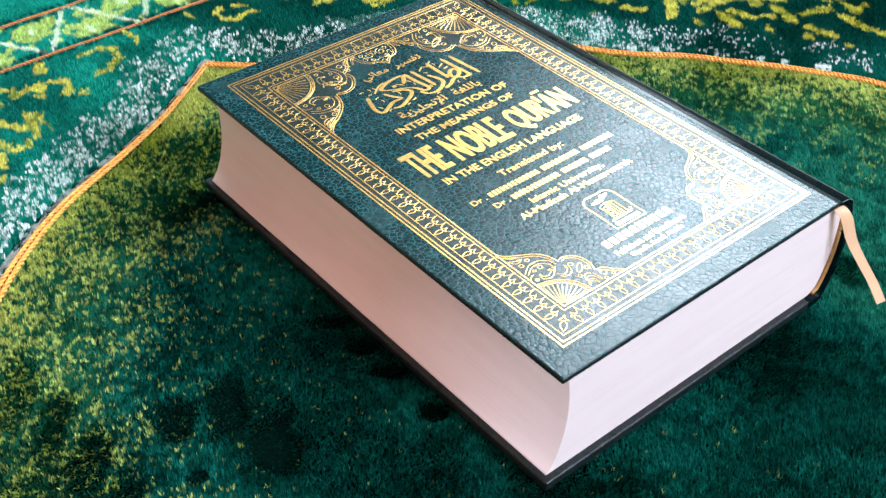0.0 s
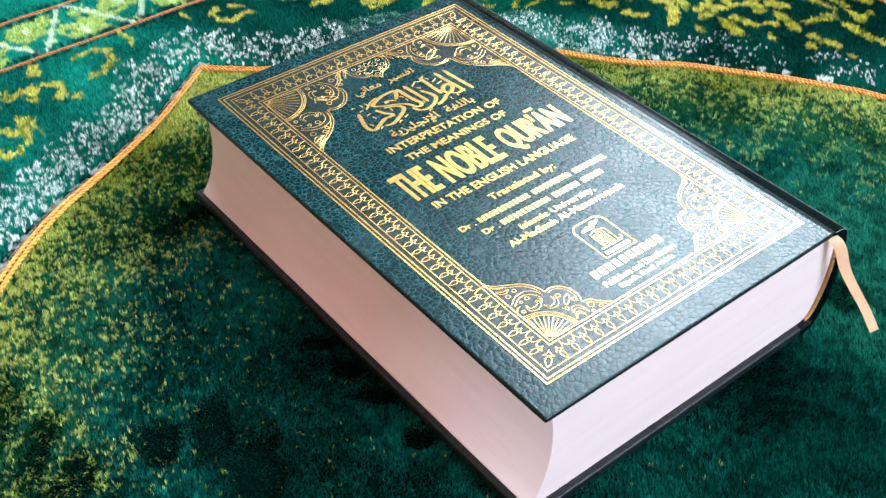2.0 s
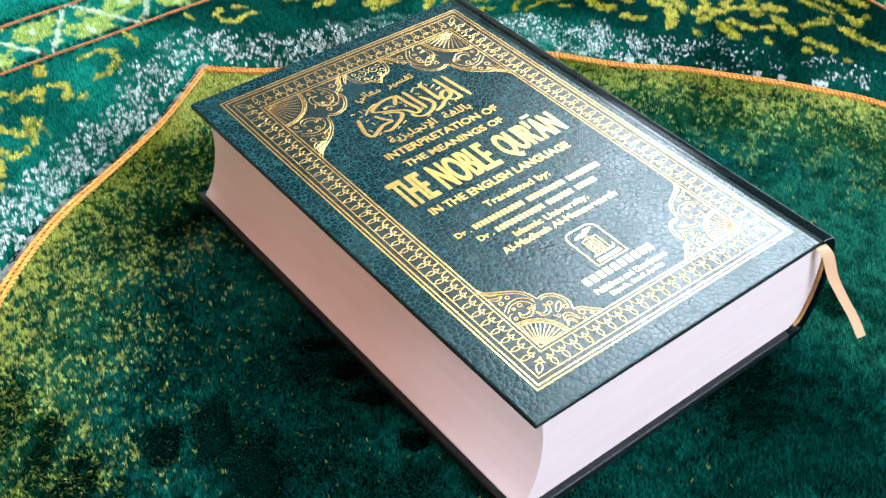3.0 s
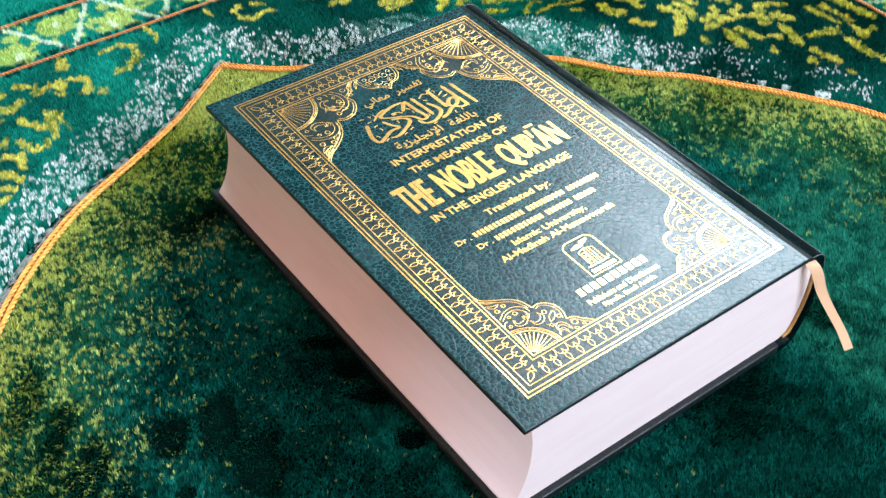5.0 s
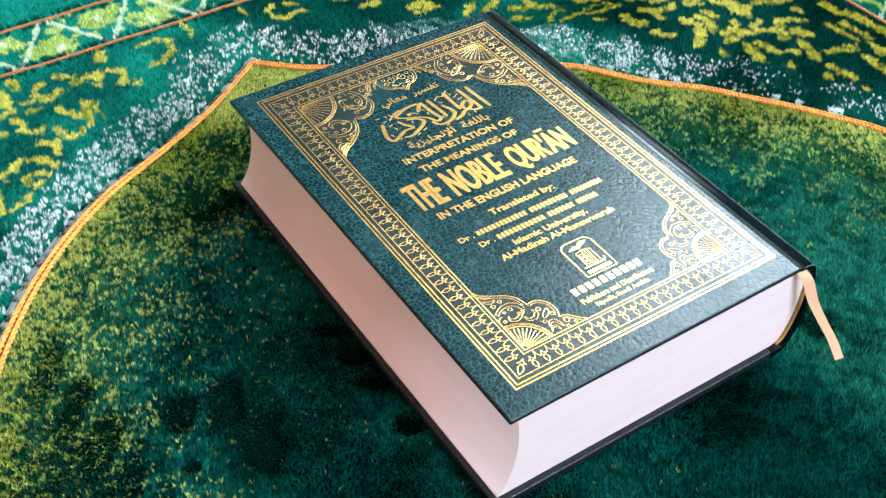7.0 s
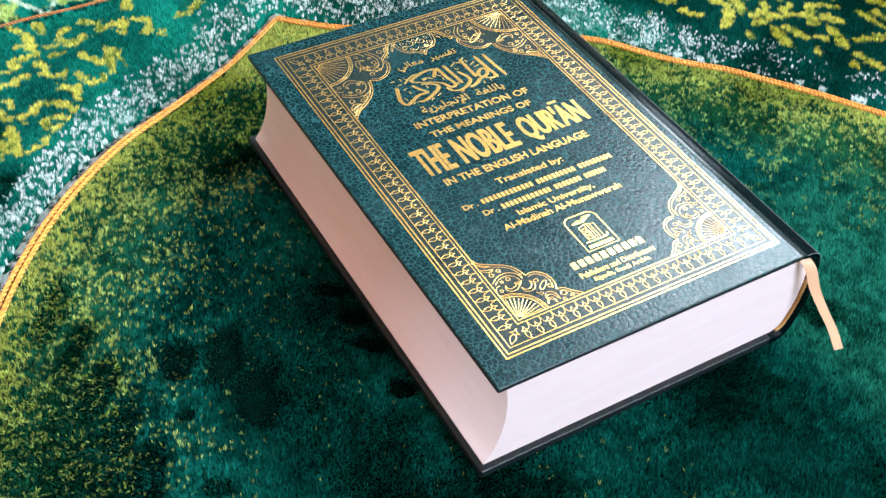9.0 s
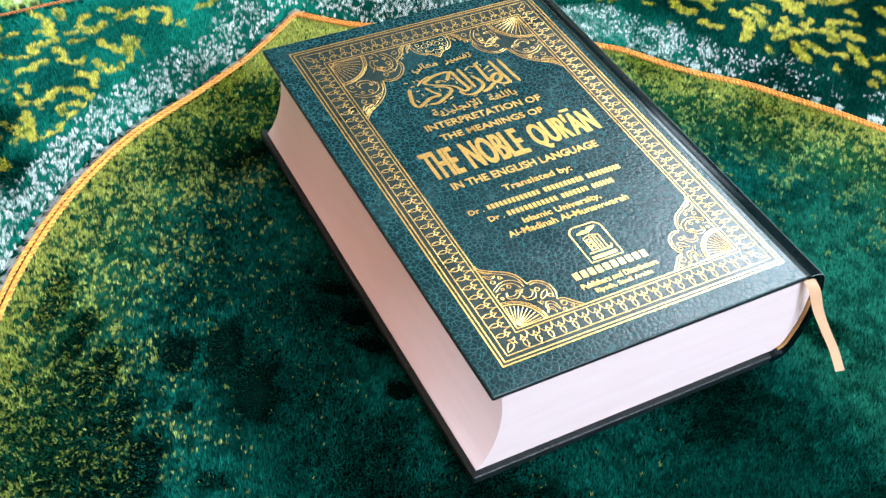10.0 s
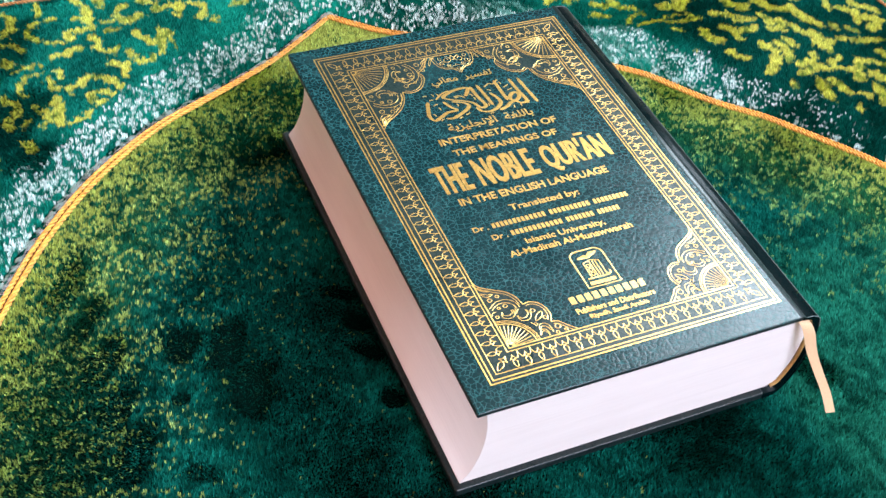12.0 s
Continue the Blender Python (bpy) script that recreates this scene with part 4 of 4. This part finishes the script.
def box_line(inset, x0, y0, x1, y1, w):
    """A mitred rectangle of foil, as two outlines filled between."""
    verts = []
    for k, up in ((inset - w / 2, 0.008), (inset, 0.011), (inset + w / 2, 0.008)):
        verts += [cm((*p, H + up)) for p in ((x0 + k, y0 + k), (x1 - k, y0 + k), (x1 - k, y1 - k), (x0 + k, y1 - k))]
    return verts, [(4 * r + k, 4 * r + (k + 1) % 4, 4 * r + 4 + (k + 1) % 4, 4 * r + 4 + k) for r in range(2) for k in range(4)]


GX0, GY0, GX1, GY1 = 0.95, 1.0, 13.45, 20.9
for inset, w in ((0.030, 0.058), (0.185, 0.056), (0.40, 0.034), (1.22, 0.036), (1.36, 0.05)):
    v, f = box_line(inset, GX0, GY0, GX1, GY1, w)
    part("border_line", mesh_of("border_line", v, f, GOLD), front, "thin gold foil rule")


def stamped_panel(outline, mat):
    """Flattened leatherette under the foil, a thin plate filled from a plan outline."""
    bm = bmesh.new()
    loops = outline if isinstance(outline[0], list) else [outline]
    edges = []
    for loop in loops:
        vs = [bm.verts.new(cm((x, y, H + 0.002))) for x, y in loop]
        edges += [bm.edges.new((vs[i - 1], vs[i])) for i in range(len(vs))]
    bmesh.ops.triangle_fill(bm, use_beauty=True, use_dissolve=False, edges=edges, normal=(0, 0, 1))
    me = bm_mesh("stamped_panel", bm, mat)
    if me.polygons[0].normal.z < 0:
        me.flip_normals()
    return me


def rectangle(x0, y0, x1, y1):
    return [(x0, y0), (x1, y0), (x1, y1), (x0, y1)]


part("stamped_panel", stamped_panel([rectangle(GX0, GY0, GX1, GY1), rectangle(GX0 + 1.38, GY0 + 1.38, GX1 - 1.38, GY1 - 1.38)], STAMPED), front, "smooth flattened leatherette under the gold frame")


def arc(cx, cy, r, a0, a1, n=14, ry=None):
    return [(cx + r * math.cos(radians(a0 + (a1 - a0) * k / n)), cy + (ry or r) * math.sin(radians(a0 + (a1 - a0) * k / n))) for k in range(n + 1)]


def almond(cx, cy, ln, w, turn):
    c, s = math.cos(radians(turn)), math.sin(radians(turn))
    pts = [(ln / 2 * math.cos(a), w / 2 * math.sin(a) * abs(math.sin(a)) ** 0.4) for a in np.linspace(0, 2 * math.pi, 17)]
    return [(cx + c * u - s * v, cy + s * u + c * v) for u, v in pts]


def drop_motif():
    """A leaf drop under a barbed arrowhead; u along, v towards the inner rule."""
    flank, under = spline([(0.0, 0.62), (-0.045, 0.50), (-0.15, 0.43)], 3), spline([(-0.15, 0.43), (-0.06, 0.425), (0.0, 0.39)], 3)
    leaf = spline([(0.0, 0.40), (-0.075, 0.32), (-0.085, 0.22), (-0.05, 0.10), (0.0, 0.01)], 4)
    return [(line * np.array((way, 1)), 0.030) for line in (flank, under, leaf) for way in (1, -1)]


def chain_motif(p):
    """One repeat of the border: a scale hung from the inner rule that ends in an arrowhead and a leaf drop."""
    arm = spline([(0.145, 0.43), (p * 0.78, 0.52), (p * 0.95, 0.66), (p, 0.80)], 4)
    return drop_motif() + [(arm, 0.028), (arm * np.array((-1, 1)), 0.028)]


def chain_side(origin, along, inward, length, count):
    lines = []
    for k in range(count):
        s = (k + 0.5) / count * length
        for line, w in chain_motif(length / count / 2):
            if (k == 0 and line[-1][0] < -0.2) or (k == count - 1 and line[-1][0] > 0.2):
                continue
            lines.append(([(origin[0] + along[0] * (s + u) + inward[0] * v, origin[1] + along[1] * (s + u) + inward[1] * v) for u, v in line], w))
    return strokes_mesh(lines, "border_chain", 0.030)


c0 = 0.43
corner = 1.06
CHAIN = "gold foil chain of scallops and leaf drops"
for origin, along, inward, length, count in (
        ((GX0 + corner, GY0 + c0), (1, 0), (0, 1), GX1 - GX0 - 2 * corner, 20), ((GX1 - corner, GY1 - c0), (-1, 0), (0, -1), GX1 - GX0 - 2 * corner, 20),
        ((GX0 + c0, GY1 - corner), (0, -1), (1, 0), GY1 - GY0 - 2 * corner, 35), ((GX1 - c0, GY0 + corner), (0, 1), (-1, 0), GY1 - GY0 - 2 * corner, 35)):
    part("border_chain", chain_side(origin, along, inward, length, count), front, CHAIN)


def corner_leaf(cx, cy, turn):
    """A leaf drop and its barbed head laid on the diagonal."""
    c, s = math.cos(radians(turn)), math.sin(radians(turn))
    return [([(cx + 1.25 * (c * u - s * (v - 0.3)), cy + 1.25 * (s * u + c * (v - 0.3))) for u, v in line], w * 1.1) for line, w in drop_motif()]


for cx, cy, turn in ((GX0 + 0.78, GY0 + 0.78, -45), (GX1 - 0.78, GY0 + 0.78, 45), (GX0 + 0.78, GY1 - 0.78, 225), (GX1 - 0.78, GY1 - 0.78, 135)):
    part("corner_leaf", strokes_mesh(corner_leaf(cx, cy, turn), "corner_leaf", 0.030), front, "small gold foil leaf in the frame's corner")


def spiral(cx, cy, r, a0, turns, flip=1):
    n = 18
    return [(cx + r * (1 - 0.75 * k / n) * math.cos(radians(a0 + flip * 360 * turns * k / n)), cy + r * (1 - 0.75 * k / n) * math.sin(radians(a0 + flip * 360 * turns * k / n))) for k in range(n + 1)]


def beside(line, gap):
    """The same line, moved sideways by a gap."""
    p = np.asarray(line, float)
    t = np.gradient(p, axis=0)
    t /= np.linalg.norm(t, axis=1)[:, None] + 1e-9
    return p + np.stack([-t[:, 1], t[:, 0]], 1) * gap


def crescent(points, broad):
    """Outline of a moon-shaped leaf along a curve."""
    p = spline(points, 6)
    swell = np.sin(np.linspace(0, math.pi, len(p)))[:, None] * broad / 2
    t = np.gradient(p, axis=0)
    t /= np.linalg.norm(t, axis=1)[:, None] + 1e-9
    n = np.stack([-t[:, 1], t[:, 0]], 1) * swell
    return np.vstack([p + n, (p - n)[::-1], (p + n)[:1]])


# scrolls of one flank of a corner: curves, crescents and rings from the fan up to the lobed edge
FLANK_CURVES = [[(0.08, 1.93), (0.43, 2.16), (0.83, 2.18), (1.13, 1.97), (1.22, 1.66)], [(0.14, 1.83), (0.45, 2.03), (0.80, 2.03), (1.02, 1.84), (1.08, 1.62)],
                [(0.02, 1.56), (0.12, 1.70), (0.26, 1.72)], [(0.88, 1.64), (0.99, 1.51), (1.12, 1.58)], [(0.94, 1.42), (1.04, 1.50), (1.00, 1.64)]]
FLANK_MOONS = [([(0.05, 2.74), (0.25, 2.56), (0.50, 2.58)], 0.12), ([(0.46, 1.64), (0.44, 1.42), (0.66, 1.34), (0.87, 1.45), (0.82, 1.62)], 0.15),
               ([(0.94, 1.30), (1.03, 1.08), (1.28, 1.08), (1.43, 1.27), (1.36, 1.46)], 0.15), ([(0.04, 3.05), (0.20, 2.86), (0.46, 2.74)], 0.07)]
FLANK_RINGS = [(0.26, 2.32, 0.085), (0.61, 2.42, 0.07), (0.43, 1.86, 0.055), (0.71, 1.89, 0.08), (0.20, 1.47, 0.06)]
# the shorter flank of the two lower corners
SHORT_MOONS = [([(1.46, 0.42), (1.62, 0.60), (1.82, 0.50), (1.92, 0.14)], 0.14), ([(1.38, 0.16), (1.52, 0.34), (1.68, 0.30), (1.72, 0.06)], 0.09)]
SHORT_RINGS = [(2.18, 0.36, 0.11), (2.06, 0.09, 0.065), (2.42, 0.12, 0.06)]


def corner_ornament(outline, fan, tall):
    """Fan in the corner, double lobed edge and scrolls between; u and v run from the corner along both sides."""
    hub = 0.16
    fan_lines = [(arc(0.0, 0.0, r, 0, 90, 20), w) for r, w in ((fan, 0.055), (fan + 0.085, 0.03), (fan + 0.15, 0.036), (hub + 0.06, 0.045))]
    for k in range(10):
        a = radians(90 * (k + 0.5) / 10)
        fan_lines.append(([(hub * math.cos(a), hub * math.sin(a)), (fan * 0.93 * math.cos(a), fan * 0.93 * math.sin(a))], [0.022, 0.036]))
    segs = [spline(seg, 8) for seg in outline]
    edge_lines = [(np.vstack(segs), 0.046)] + [(beside(seg, -0.115)[2:-2], 0.032) for seg in segs]
    g = (fan + 0.15) / 1.28
    curves = [(spline(c, 6) * g, 0.034) for c in FLANK_CURVES] + [(crescent(m, w) * g, 0.032) for k, (m, w) in enumerate(FLANK_MOONS) if not (tall and k == 2)] + [(np.array(arc(u, v, r, 0, 360, 12)) * g, 0.034) for u, v, r in FLANK_RINGS]
    if tall:
        curves += [(p[:, ::-1], w) for p, w in curves]
        lobe = [almond(2.22, 1.34, 0.86, 0.26, 36), arc(2.53, 1.16, 0.10, 0, 360, 12), arc(2.05, 1.68, 0.10, 0, 360, 12), [(1.62, 1.30), (1.72, 1.16), (1.84, 1.26), (1.90, 1.10), (1.80, 0.98), (1.62, 1.30)]]
        lobe += [crescent([(0.10, 3.86), (0.24, 3.62), (0.60, 3.36)], 0.09), arc(1.02, 3.02, 0.08, 0, 360, 12)]
    else:
        curves += [(crescent(m, w), 0.032) for m, w in SHORT_MOONS] + [(np.array(arc(u, v, r, 0, 360, 12)), 0.034) for u, v, r in SHORT_RINGS]
        lobe = [almond(1.72, 1.04, 0.54, 0.19, 42), arc(1.61, 1.36, 0.085, 0, 360, 12), arc(1.92, 0.90, 0.08, 0, 360, 12), [(1.30, 0.84), (1.36, 0.72), (1.44, 0.80), (1.52, 0.70), (1.42, 0.62), (1.30, 0.84)]]
    return {"corner_fan": fan_lines, "corner_edge": edge_lines, "corner_scroll": curves + [(np.array(p), 0.034) for p in lobe]}


def placed(lines, ox, oy, sx, sy):
    out = []
    for line in lines:
        pts, w = line if isinstance(line, tuple) else (line, 0.034)
        out.append(([(ox + sx * p[0], oy + sy * p[1]) for p in pts], np.asarray(w) * 0.88))
    return out


IX0, IY0, IX1, IY1 = GX0 + 1.38, GY0 + 1.38, GX1 - 1.38, GY1 - 1.38
LOW_EDGE = [[(0.0, 3.36), (0.13, 3.10), (0.56, 2.82), (1.01, 2.55), (1.28, 2.20), (1.40, 1.76)], [(1.40, 1.76), (1.66, 1.80), (1.95, 1.66), (2.14, 1.38), (2.18, 1.00), (2.05, 0.64)], [(2.05, 0.64), (2.32, 0.57), (2.54, 0.32), (2.86, 0.0)]]
HIGH_EDGE = [[(0.0, 4.25), (0.32, 3.86), (0.98, 3.38), (1.42, 2.92), (1.64, 2.45), (1.72, 2.04)], [(1.72, 2.04), (2.08, 2.21), (2.57, 2.08), (2.93, 1.66), (3.06, 1.24), (2.92, 0.95)], [(2.92, 0.95), (3.32, 0.64), (3.60, 0.20), (3.76, 0.0)]]
low, high = corner_ornament(LOW_EDGE, 1.14, False), corner_ornament(HIGH_EDGE, 1.54, True)
for kind, ox, oy, sx, sy in ((low, IX0, IY0, 1, 1), (low, IX1, IY0, -1, 1), (high, IX0, IY1, 1, -1), (high, IX1, IY1, -1, -1)):
    if kind is low or kind is high:
        lobed = kind["corner_edge"][0][0]
        part("stamped_panel", stamped_panel([(ox + sx * p[0], oy + sy * p[1]) for i, p in enumerate([(0.0, 0.0), *lobed]) if i == 0 or math.hypot(*(p - lobed[i - 2])) > 1e-6 or i == 1], STAMPED), front, "smooth flattened leatherette under the gold corner")
    for name, lines in kind.items():
        if name == "corner_fan":
            for line in placed(lines, ox, oy, sx, sy):
                part("fan_ray" if len(line[0]) == 2 else "fan_arc", strokes_mesh([line], "fan_line"), front)
            continue
        part(name, strokes_mesh(placed(lines, ox, oy, sx, sy), name), front, "gold foil " + {"corner_edge": "double lobed outline", "corner_scroll": "scrolls, leaves and rings"}[name])


def medallion():
    half = [(-1.03, 0.0), (-0.98, -0.45), (-0.86, -0.78), (-0.62, -1.02), (-0.30, -1.12), (0.0, -1.46)]
    edge = np.vstack([spline(half, 6), [(-u, v) for u, v in spline(half, 6)[::-1]]])
    c = np.array((0.0, -0.55))
    lines = [(edge, 0.045), (c + (edge - c) * 0.86, 0.028)]
    lines += [(arc(u, v, 0.09, 0, 360, 12), 0.03) for u, v in ((-0.62, -0.25), (0.62, -0.25), (0.0, -1.12), (-0.36, -0.82), (0.36, -0.82))]
    for s in (-1, 1):
        lines += [(spiral(s * 0.32, -0.40, 0.24, 90, 1.3, s), 0.034), (spiral(s * 0.62, -0.62, 0.17, 0, 1.2, -s), 0.03), (arc(s * 0.2, -0.72, 0.2, 200, 340, 10), 0.03)]
    lines.append((almond(0.0, -0.30, 0.34, 0.16, 90), 0.03))
    return lines


part("medallion", strokes_mesh(placed(medallion(), 7.22, IY1, 1, 1), "medallion"), front, "half medallion of gold foil scrolls")


def text_mesh(body, x0, x1, y0, y1, weight, name, fat=0.0):
    """Lettering fitted to a box on the board; fat widens the upright strokes alone."""
    c = bpy.data.curves.new(name, "FONT")
    c.body = body
    c.resolution_u = 3
    c.offset = weight
    c.extrude = 0.01
    c.bevel_depth = 0.0 if fat else 0.008
    c.bevel_resolution = 0
    c.align_x = "LEFT"
    ob = new(name, c)
    bpy.context.view_layer.update()
    me = bpy.data.meshes.new_from_object(ob.evaluated_get(bpy.context.evaluated_depsgraph_get()))
    bpy.data.objects.remove(ob)
    bpy.data.curves.remove(c)
    n = len(me.vertices)
    co = np.empty(n * 3, np.float32)
    me.vertices.foreach_get("co", co)
    co = co.reshape(-1, 3)
    lo, hi = co.min(0), co.max(0)
    co[:, 0] = (x0 + fat + (co[:, 0] - lo[0]) / (hi[0] - lo[0]) * (x1 - x0 - 2 * fat)) * CM
    co[:, 1] = (y0 + (co[:, 1] - lo[1]) / (hi[1] - lo[1]) * (y1 - y0)) * CM
    co[:, 2] = (H + 0.001 + 0.010 * (co[:, 2] - lo[2]) / (hi[2] - lo[2])) * CM
    me.vertices.foreach_set("co", co.ravel())
    me.materials.clear()
    me.materials.append(GOLD)
    me.update()
    if fat:
        bm = bmesh.new()
        for k, shift in enumerate((-fat, -fat / 3, fat / 3, fat)):
            start = len(bm.verts)
            bm.from_mesh(me)
            for v in list(bm.verts)[start:]:
                v.co.x += shift * CM
                v.co.z += k * 0.000006
        bm.to_mesh(me)
        bm.free()
    return me


for body, x0, x1, y0, y1, weight, fat in (
        ("INTERPRETATION OF", 4.28, 9.94, 13.50, 13.92, 0.020, 0.0),
        ("THE MEANINGS OF", 4.60, 9.58, 12.72, 13.11, 0.020, 0.0),
        ("THE", 3.16, 4.66, 10.61, 12.32, 0.014, 0.032),
        ("NOBLE", 5.02, 7.76, 10.61, 12.33, 0.014, 0.032),
        ("QUR'AN", 8.16, 11.34, 10.50, 12.28, 0.014, 0.032),
        ("IN THE ENGLISH LANGUAGE", 3.63, 10.56, 9.80, 10.23, 0.020, 0.0),
        ("Translated by:", 5.50, 8.70, 8.84, 9.29, 0.014, 0.0),
        ("Islamic University,", 5.30, 8.90, 6.92, 7.32, 0.014, 0.0),
        ("Al-Madinah Al-Munawwarah", 4.36, 9.90, 6.50, 6.84, 0.014, 0.0),
        ("Dr .", 3.50, 4.18, 8.21, 8.50, 0.014, 0.0),
        ("Dr .", 4.08, 4.76, 7.60, 7.89, 0.014, 0.0),
        ("Publishers and Distributors", 5.52, 8.92, 2.97, 3.25, 0.012, 0.0),
        ("Riyadh, Saudi Arabia", 5.92, 8.46, 2.58, 2.86, 0.012, 0.0)):
    part("lettering", text_mesh(body, x0, x1, y0, y1, weight, "lettering", fat), front, "gold foil lettering")
part("lettering", strokes_mesh([([(10.16, 12.47), (10.60, 12.47)], 0.15)], "macron", 0.1, 0.01), front, "gold foil macron over a letter")
for body, x0, x1, y0, y1 in (
        ("\ufef2\ufee7\ufe8e\ufecc\ufee3  \ufeae\ufef4\ufeb4\ufed4\ufe97", 5.53, 8.58, 17.32, 17.98),
        ("\ufe94\ufef3\ufeb0\ufef4\ufee0\ufea0\ufee7\ufef9\ufe8d  \ufe94\ufed0\ufee0\ufedf\ufe8e\ufe91", 5.03, 9.15, 14.12, 14.78)):
    part("lettering", text_mesh(body, x0, x1, y0, y1, 0.012, "lettering"), front, "gold foil Arabic lettering")


def pen(points, broad=0.185):
    """A reed-pen stroke: broad across the nib, thin along it."""
    p = spline(points, 8)
    t = np.gradient(p, axis=0)
    a = np.arctan2(t[:, 1], t[:, 0])
    w = broad * (0.42 + 0.58 * np.abs(np.sin(a - radians(150))))
    ends = np.minimum(np.arange(len(p)), np.arange(len(p))[::-1]) / 4.0
    return p, w * np.clip(0.45 + ends, 0.45, 1.0)


calligraphy = [
    pen([(9.53, 16.92), (9.61, 15.97), (9.71, 15.06)]),
    pen([(9.10, 16.98), (9.18, 16.08), (9.26, 15.30), (8.98, 15.20), (8.74, 15.40), (8.58, 15.62), (8.78, 15.93), (9.05, 15.96), (9.06, 15.67), (8.80, 15.44), (8.50, 15.36), (8.20, 15.15), (7.80, 15.02)]),
    pen([(8.38, 17.06), (8.40, 16.24), (8.42, 15.56)]),
    pen([(7.84, 16.28), (8.05, 15.80), (8.04, 15.48), (7.75, 15.20), (7.35, 15.06), (7.00, 15.16), (6.84, 15.48)]),
    pen([(7.48, 16.98), (7.57, 16.20), (7.64, 15.44)]),
    pen([(7.13, 16.95), (7.20, 16.18), (7.31, 15.52), (7.05, 15.42), (6.82, 15.84), (6.41, 16.12), (6.00, 16.30), (5.66, 16.58), (6.07, 16.84), (6.55, 16.95), (6.97, 16.93), (6.94, 16.74), (6.68, 16.38)]),
    pen([(6.14, 16.47), (6.40, 16.49), (6.63, 16.28)], 0.12),
    pen([(4.85, 16.45), (4.67, 15.91), (4.57, 15.50), (4.70, 15.17), (5.07, 15.33), (5.48, 15.54), (5.92, 15.57), (5.72, 15.89), (5.54, 16.28)]),
    pen([(5.22, 15.17), (5.56, 15.10), (6.00, 15.28), (6.45, 15.56), (6.56, 15.78), (6.35, 16.01), (5.92, 16.19)]),
    pen([(5.28, 16.52), (5.70, 16.84), (6.07, 16.97)], 0.10)]
part("calligraphy", strokes_mesh(calligraphy, "calligraphy", 0.1, 0.008), front, "gold foil Arabic calligraphy")
vowel_marks = [([(7.76, 16.72), (8.06, 16.93), (8.24, 16.82), (8.58, 17.08)], 0.075), ([(6.20, 15.14), (6.42, 15.24)], 0.07), ([(8.62, 16.46), (8.92, 16.62)], 0.06), ([(8.70, 16.24), (8.98, 16.30)], 0.06)]
for cx, cy, turn in ((4.89, 16.88, 350), (5.25, 16.85, 280), (5.47, 16.82, 285), (5.07, 16.54, 0), (5.15, 16.17, 15), (5.21, 15.87, 280), (4.83, 15.52, 290), (5.06, 15.12, 30), (6.25, 16.39, 10), (6.08, 15.90, 270), (6.95, 16.39, 300), (7.00, 16.09, 265),
                     (7.90, 16.46, 320), (8.58, 16.80, 275), (8.50, 15.78, 320), (8.55, 15.06, 80), (8.90, 15.09, 80), (9.32, 15.17, 60), (7.45, 15.53, 265), (7.35, 14.90, 10), (5.91, 15.02, 25)):
    c, n = math.cos(radians(turn)), math.sin(radians(turn))
    vowel_marks.append(([(cx - 0.10 * c, cy - 0.10 * n), (cx - 0.03 * n, cy + 0.03 * c), (cx + 0.10 * c, cy + 0.10 * n)], 0.055))
part("vowel_mark", strokes_mesh(vowel_marks, "vowel_mark", 0.05, 0.007), front, "small gold foil vowel strokes")


def bars(words, y0, y1, x0, letter=0.13):
    """Words that stay unread, as plain upright bars of their size."""
    for w in words:
        n = max(1, round(w / (letter * 1.45)))
        me = bm_mesh("word_bar", slab(0.0, w / n * 0.69 * CM, 0.0, (y1 - y0) * CM, 0.0, 0.00006), GOLD)
        for k in range(n):
            part("word_bar", me, front).location = cm((x0 + w * k / n, y0, H))
        x0 += w + 0.16


bars((2.45, 1.90, 1.65), 8.23, 8.50, 4.36)
bars((2.35, 1.30, 1.05), 7.62, 7.89, 4.94)
bars((3.38,), 3.50, 3.86, 5.52, 0.23)


def emblem():
    """Plain emblem: rounded frame with an open wing over a tower of bars."""
    x0, x1, y0, y1 = 6.55, 7.99, 4.05, 5.98
    r = 0.35
    frame_line = [(x0, y0), (x1, y0)] + arc(x1 - r, y1 - r, r, 0, 90, 8) + arc(x0 + r, y1 - r, r, 90, 180, 8) + [(x0, y0)]
    lines = [(np.array(frame_line), 0.06)]
    m = (x0 + x1) / 2
    lines += [([(m - 0.34, y0 + 0.50), (m - 0.34, y0 + 1.26), (m, y0 + 1.36), (m + 0.34, y0 + 1.26), (m + 0.34, y0 + 0.50)], 0.045)]
    lines += [([(m + k, y0 + 0.50), (m + k, y0 + 1.28)], 0.045) for k in (-0.06, 0.06, 0.18)]
    lines += [(np.array(arc(m - 0.20, y0 + v, 0.085, 0, 360, 12)), 0.04) for v in (0.64, 0.86, 1.08)]
    lines += [([(m - 0.52, y0 + 0.44), (m + 0.46, y0 + 0.44)], 0.07), ([(m - 0.56, y0 + 0.19), (m + 0.56, y0 + 0.19)], 0.17), (arc(m + 0.44, y0 + 0.58, 0.10, 180, 400, 8), 0.05),
              ([(m - 0.46, y1 - 0.40), (m - 0.16, y1 - 0.36), (m + 0.10, y1 - 0.42)], [0.06, 0.22, 0.10]), ([(m - 0.04, y1 - 0.40), (m + 0.18, y1 - 0.26), (m + 0.46, y1 - 0.20)], [0.10, 0.24, 0.06])]
    return lines


for line in emblem():
    part("emblem_stroke", strokes_mesh([line], "emblem_stroke"), front, "gold foil stroke of a small emblem")
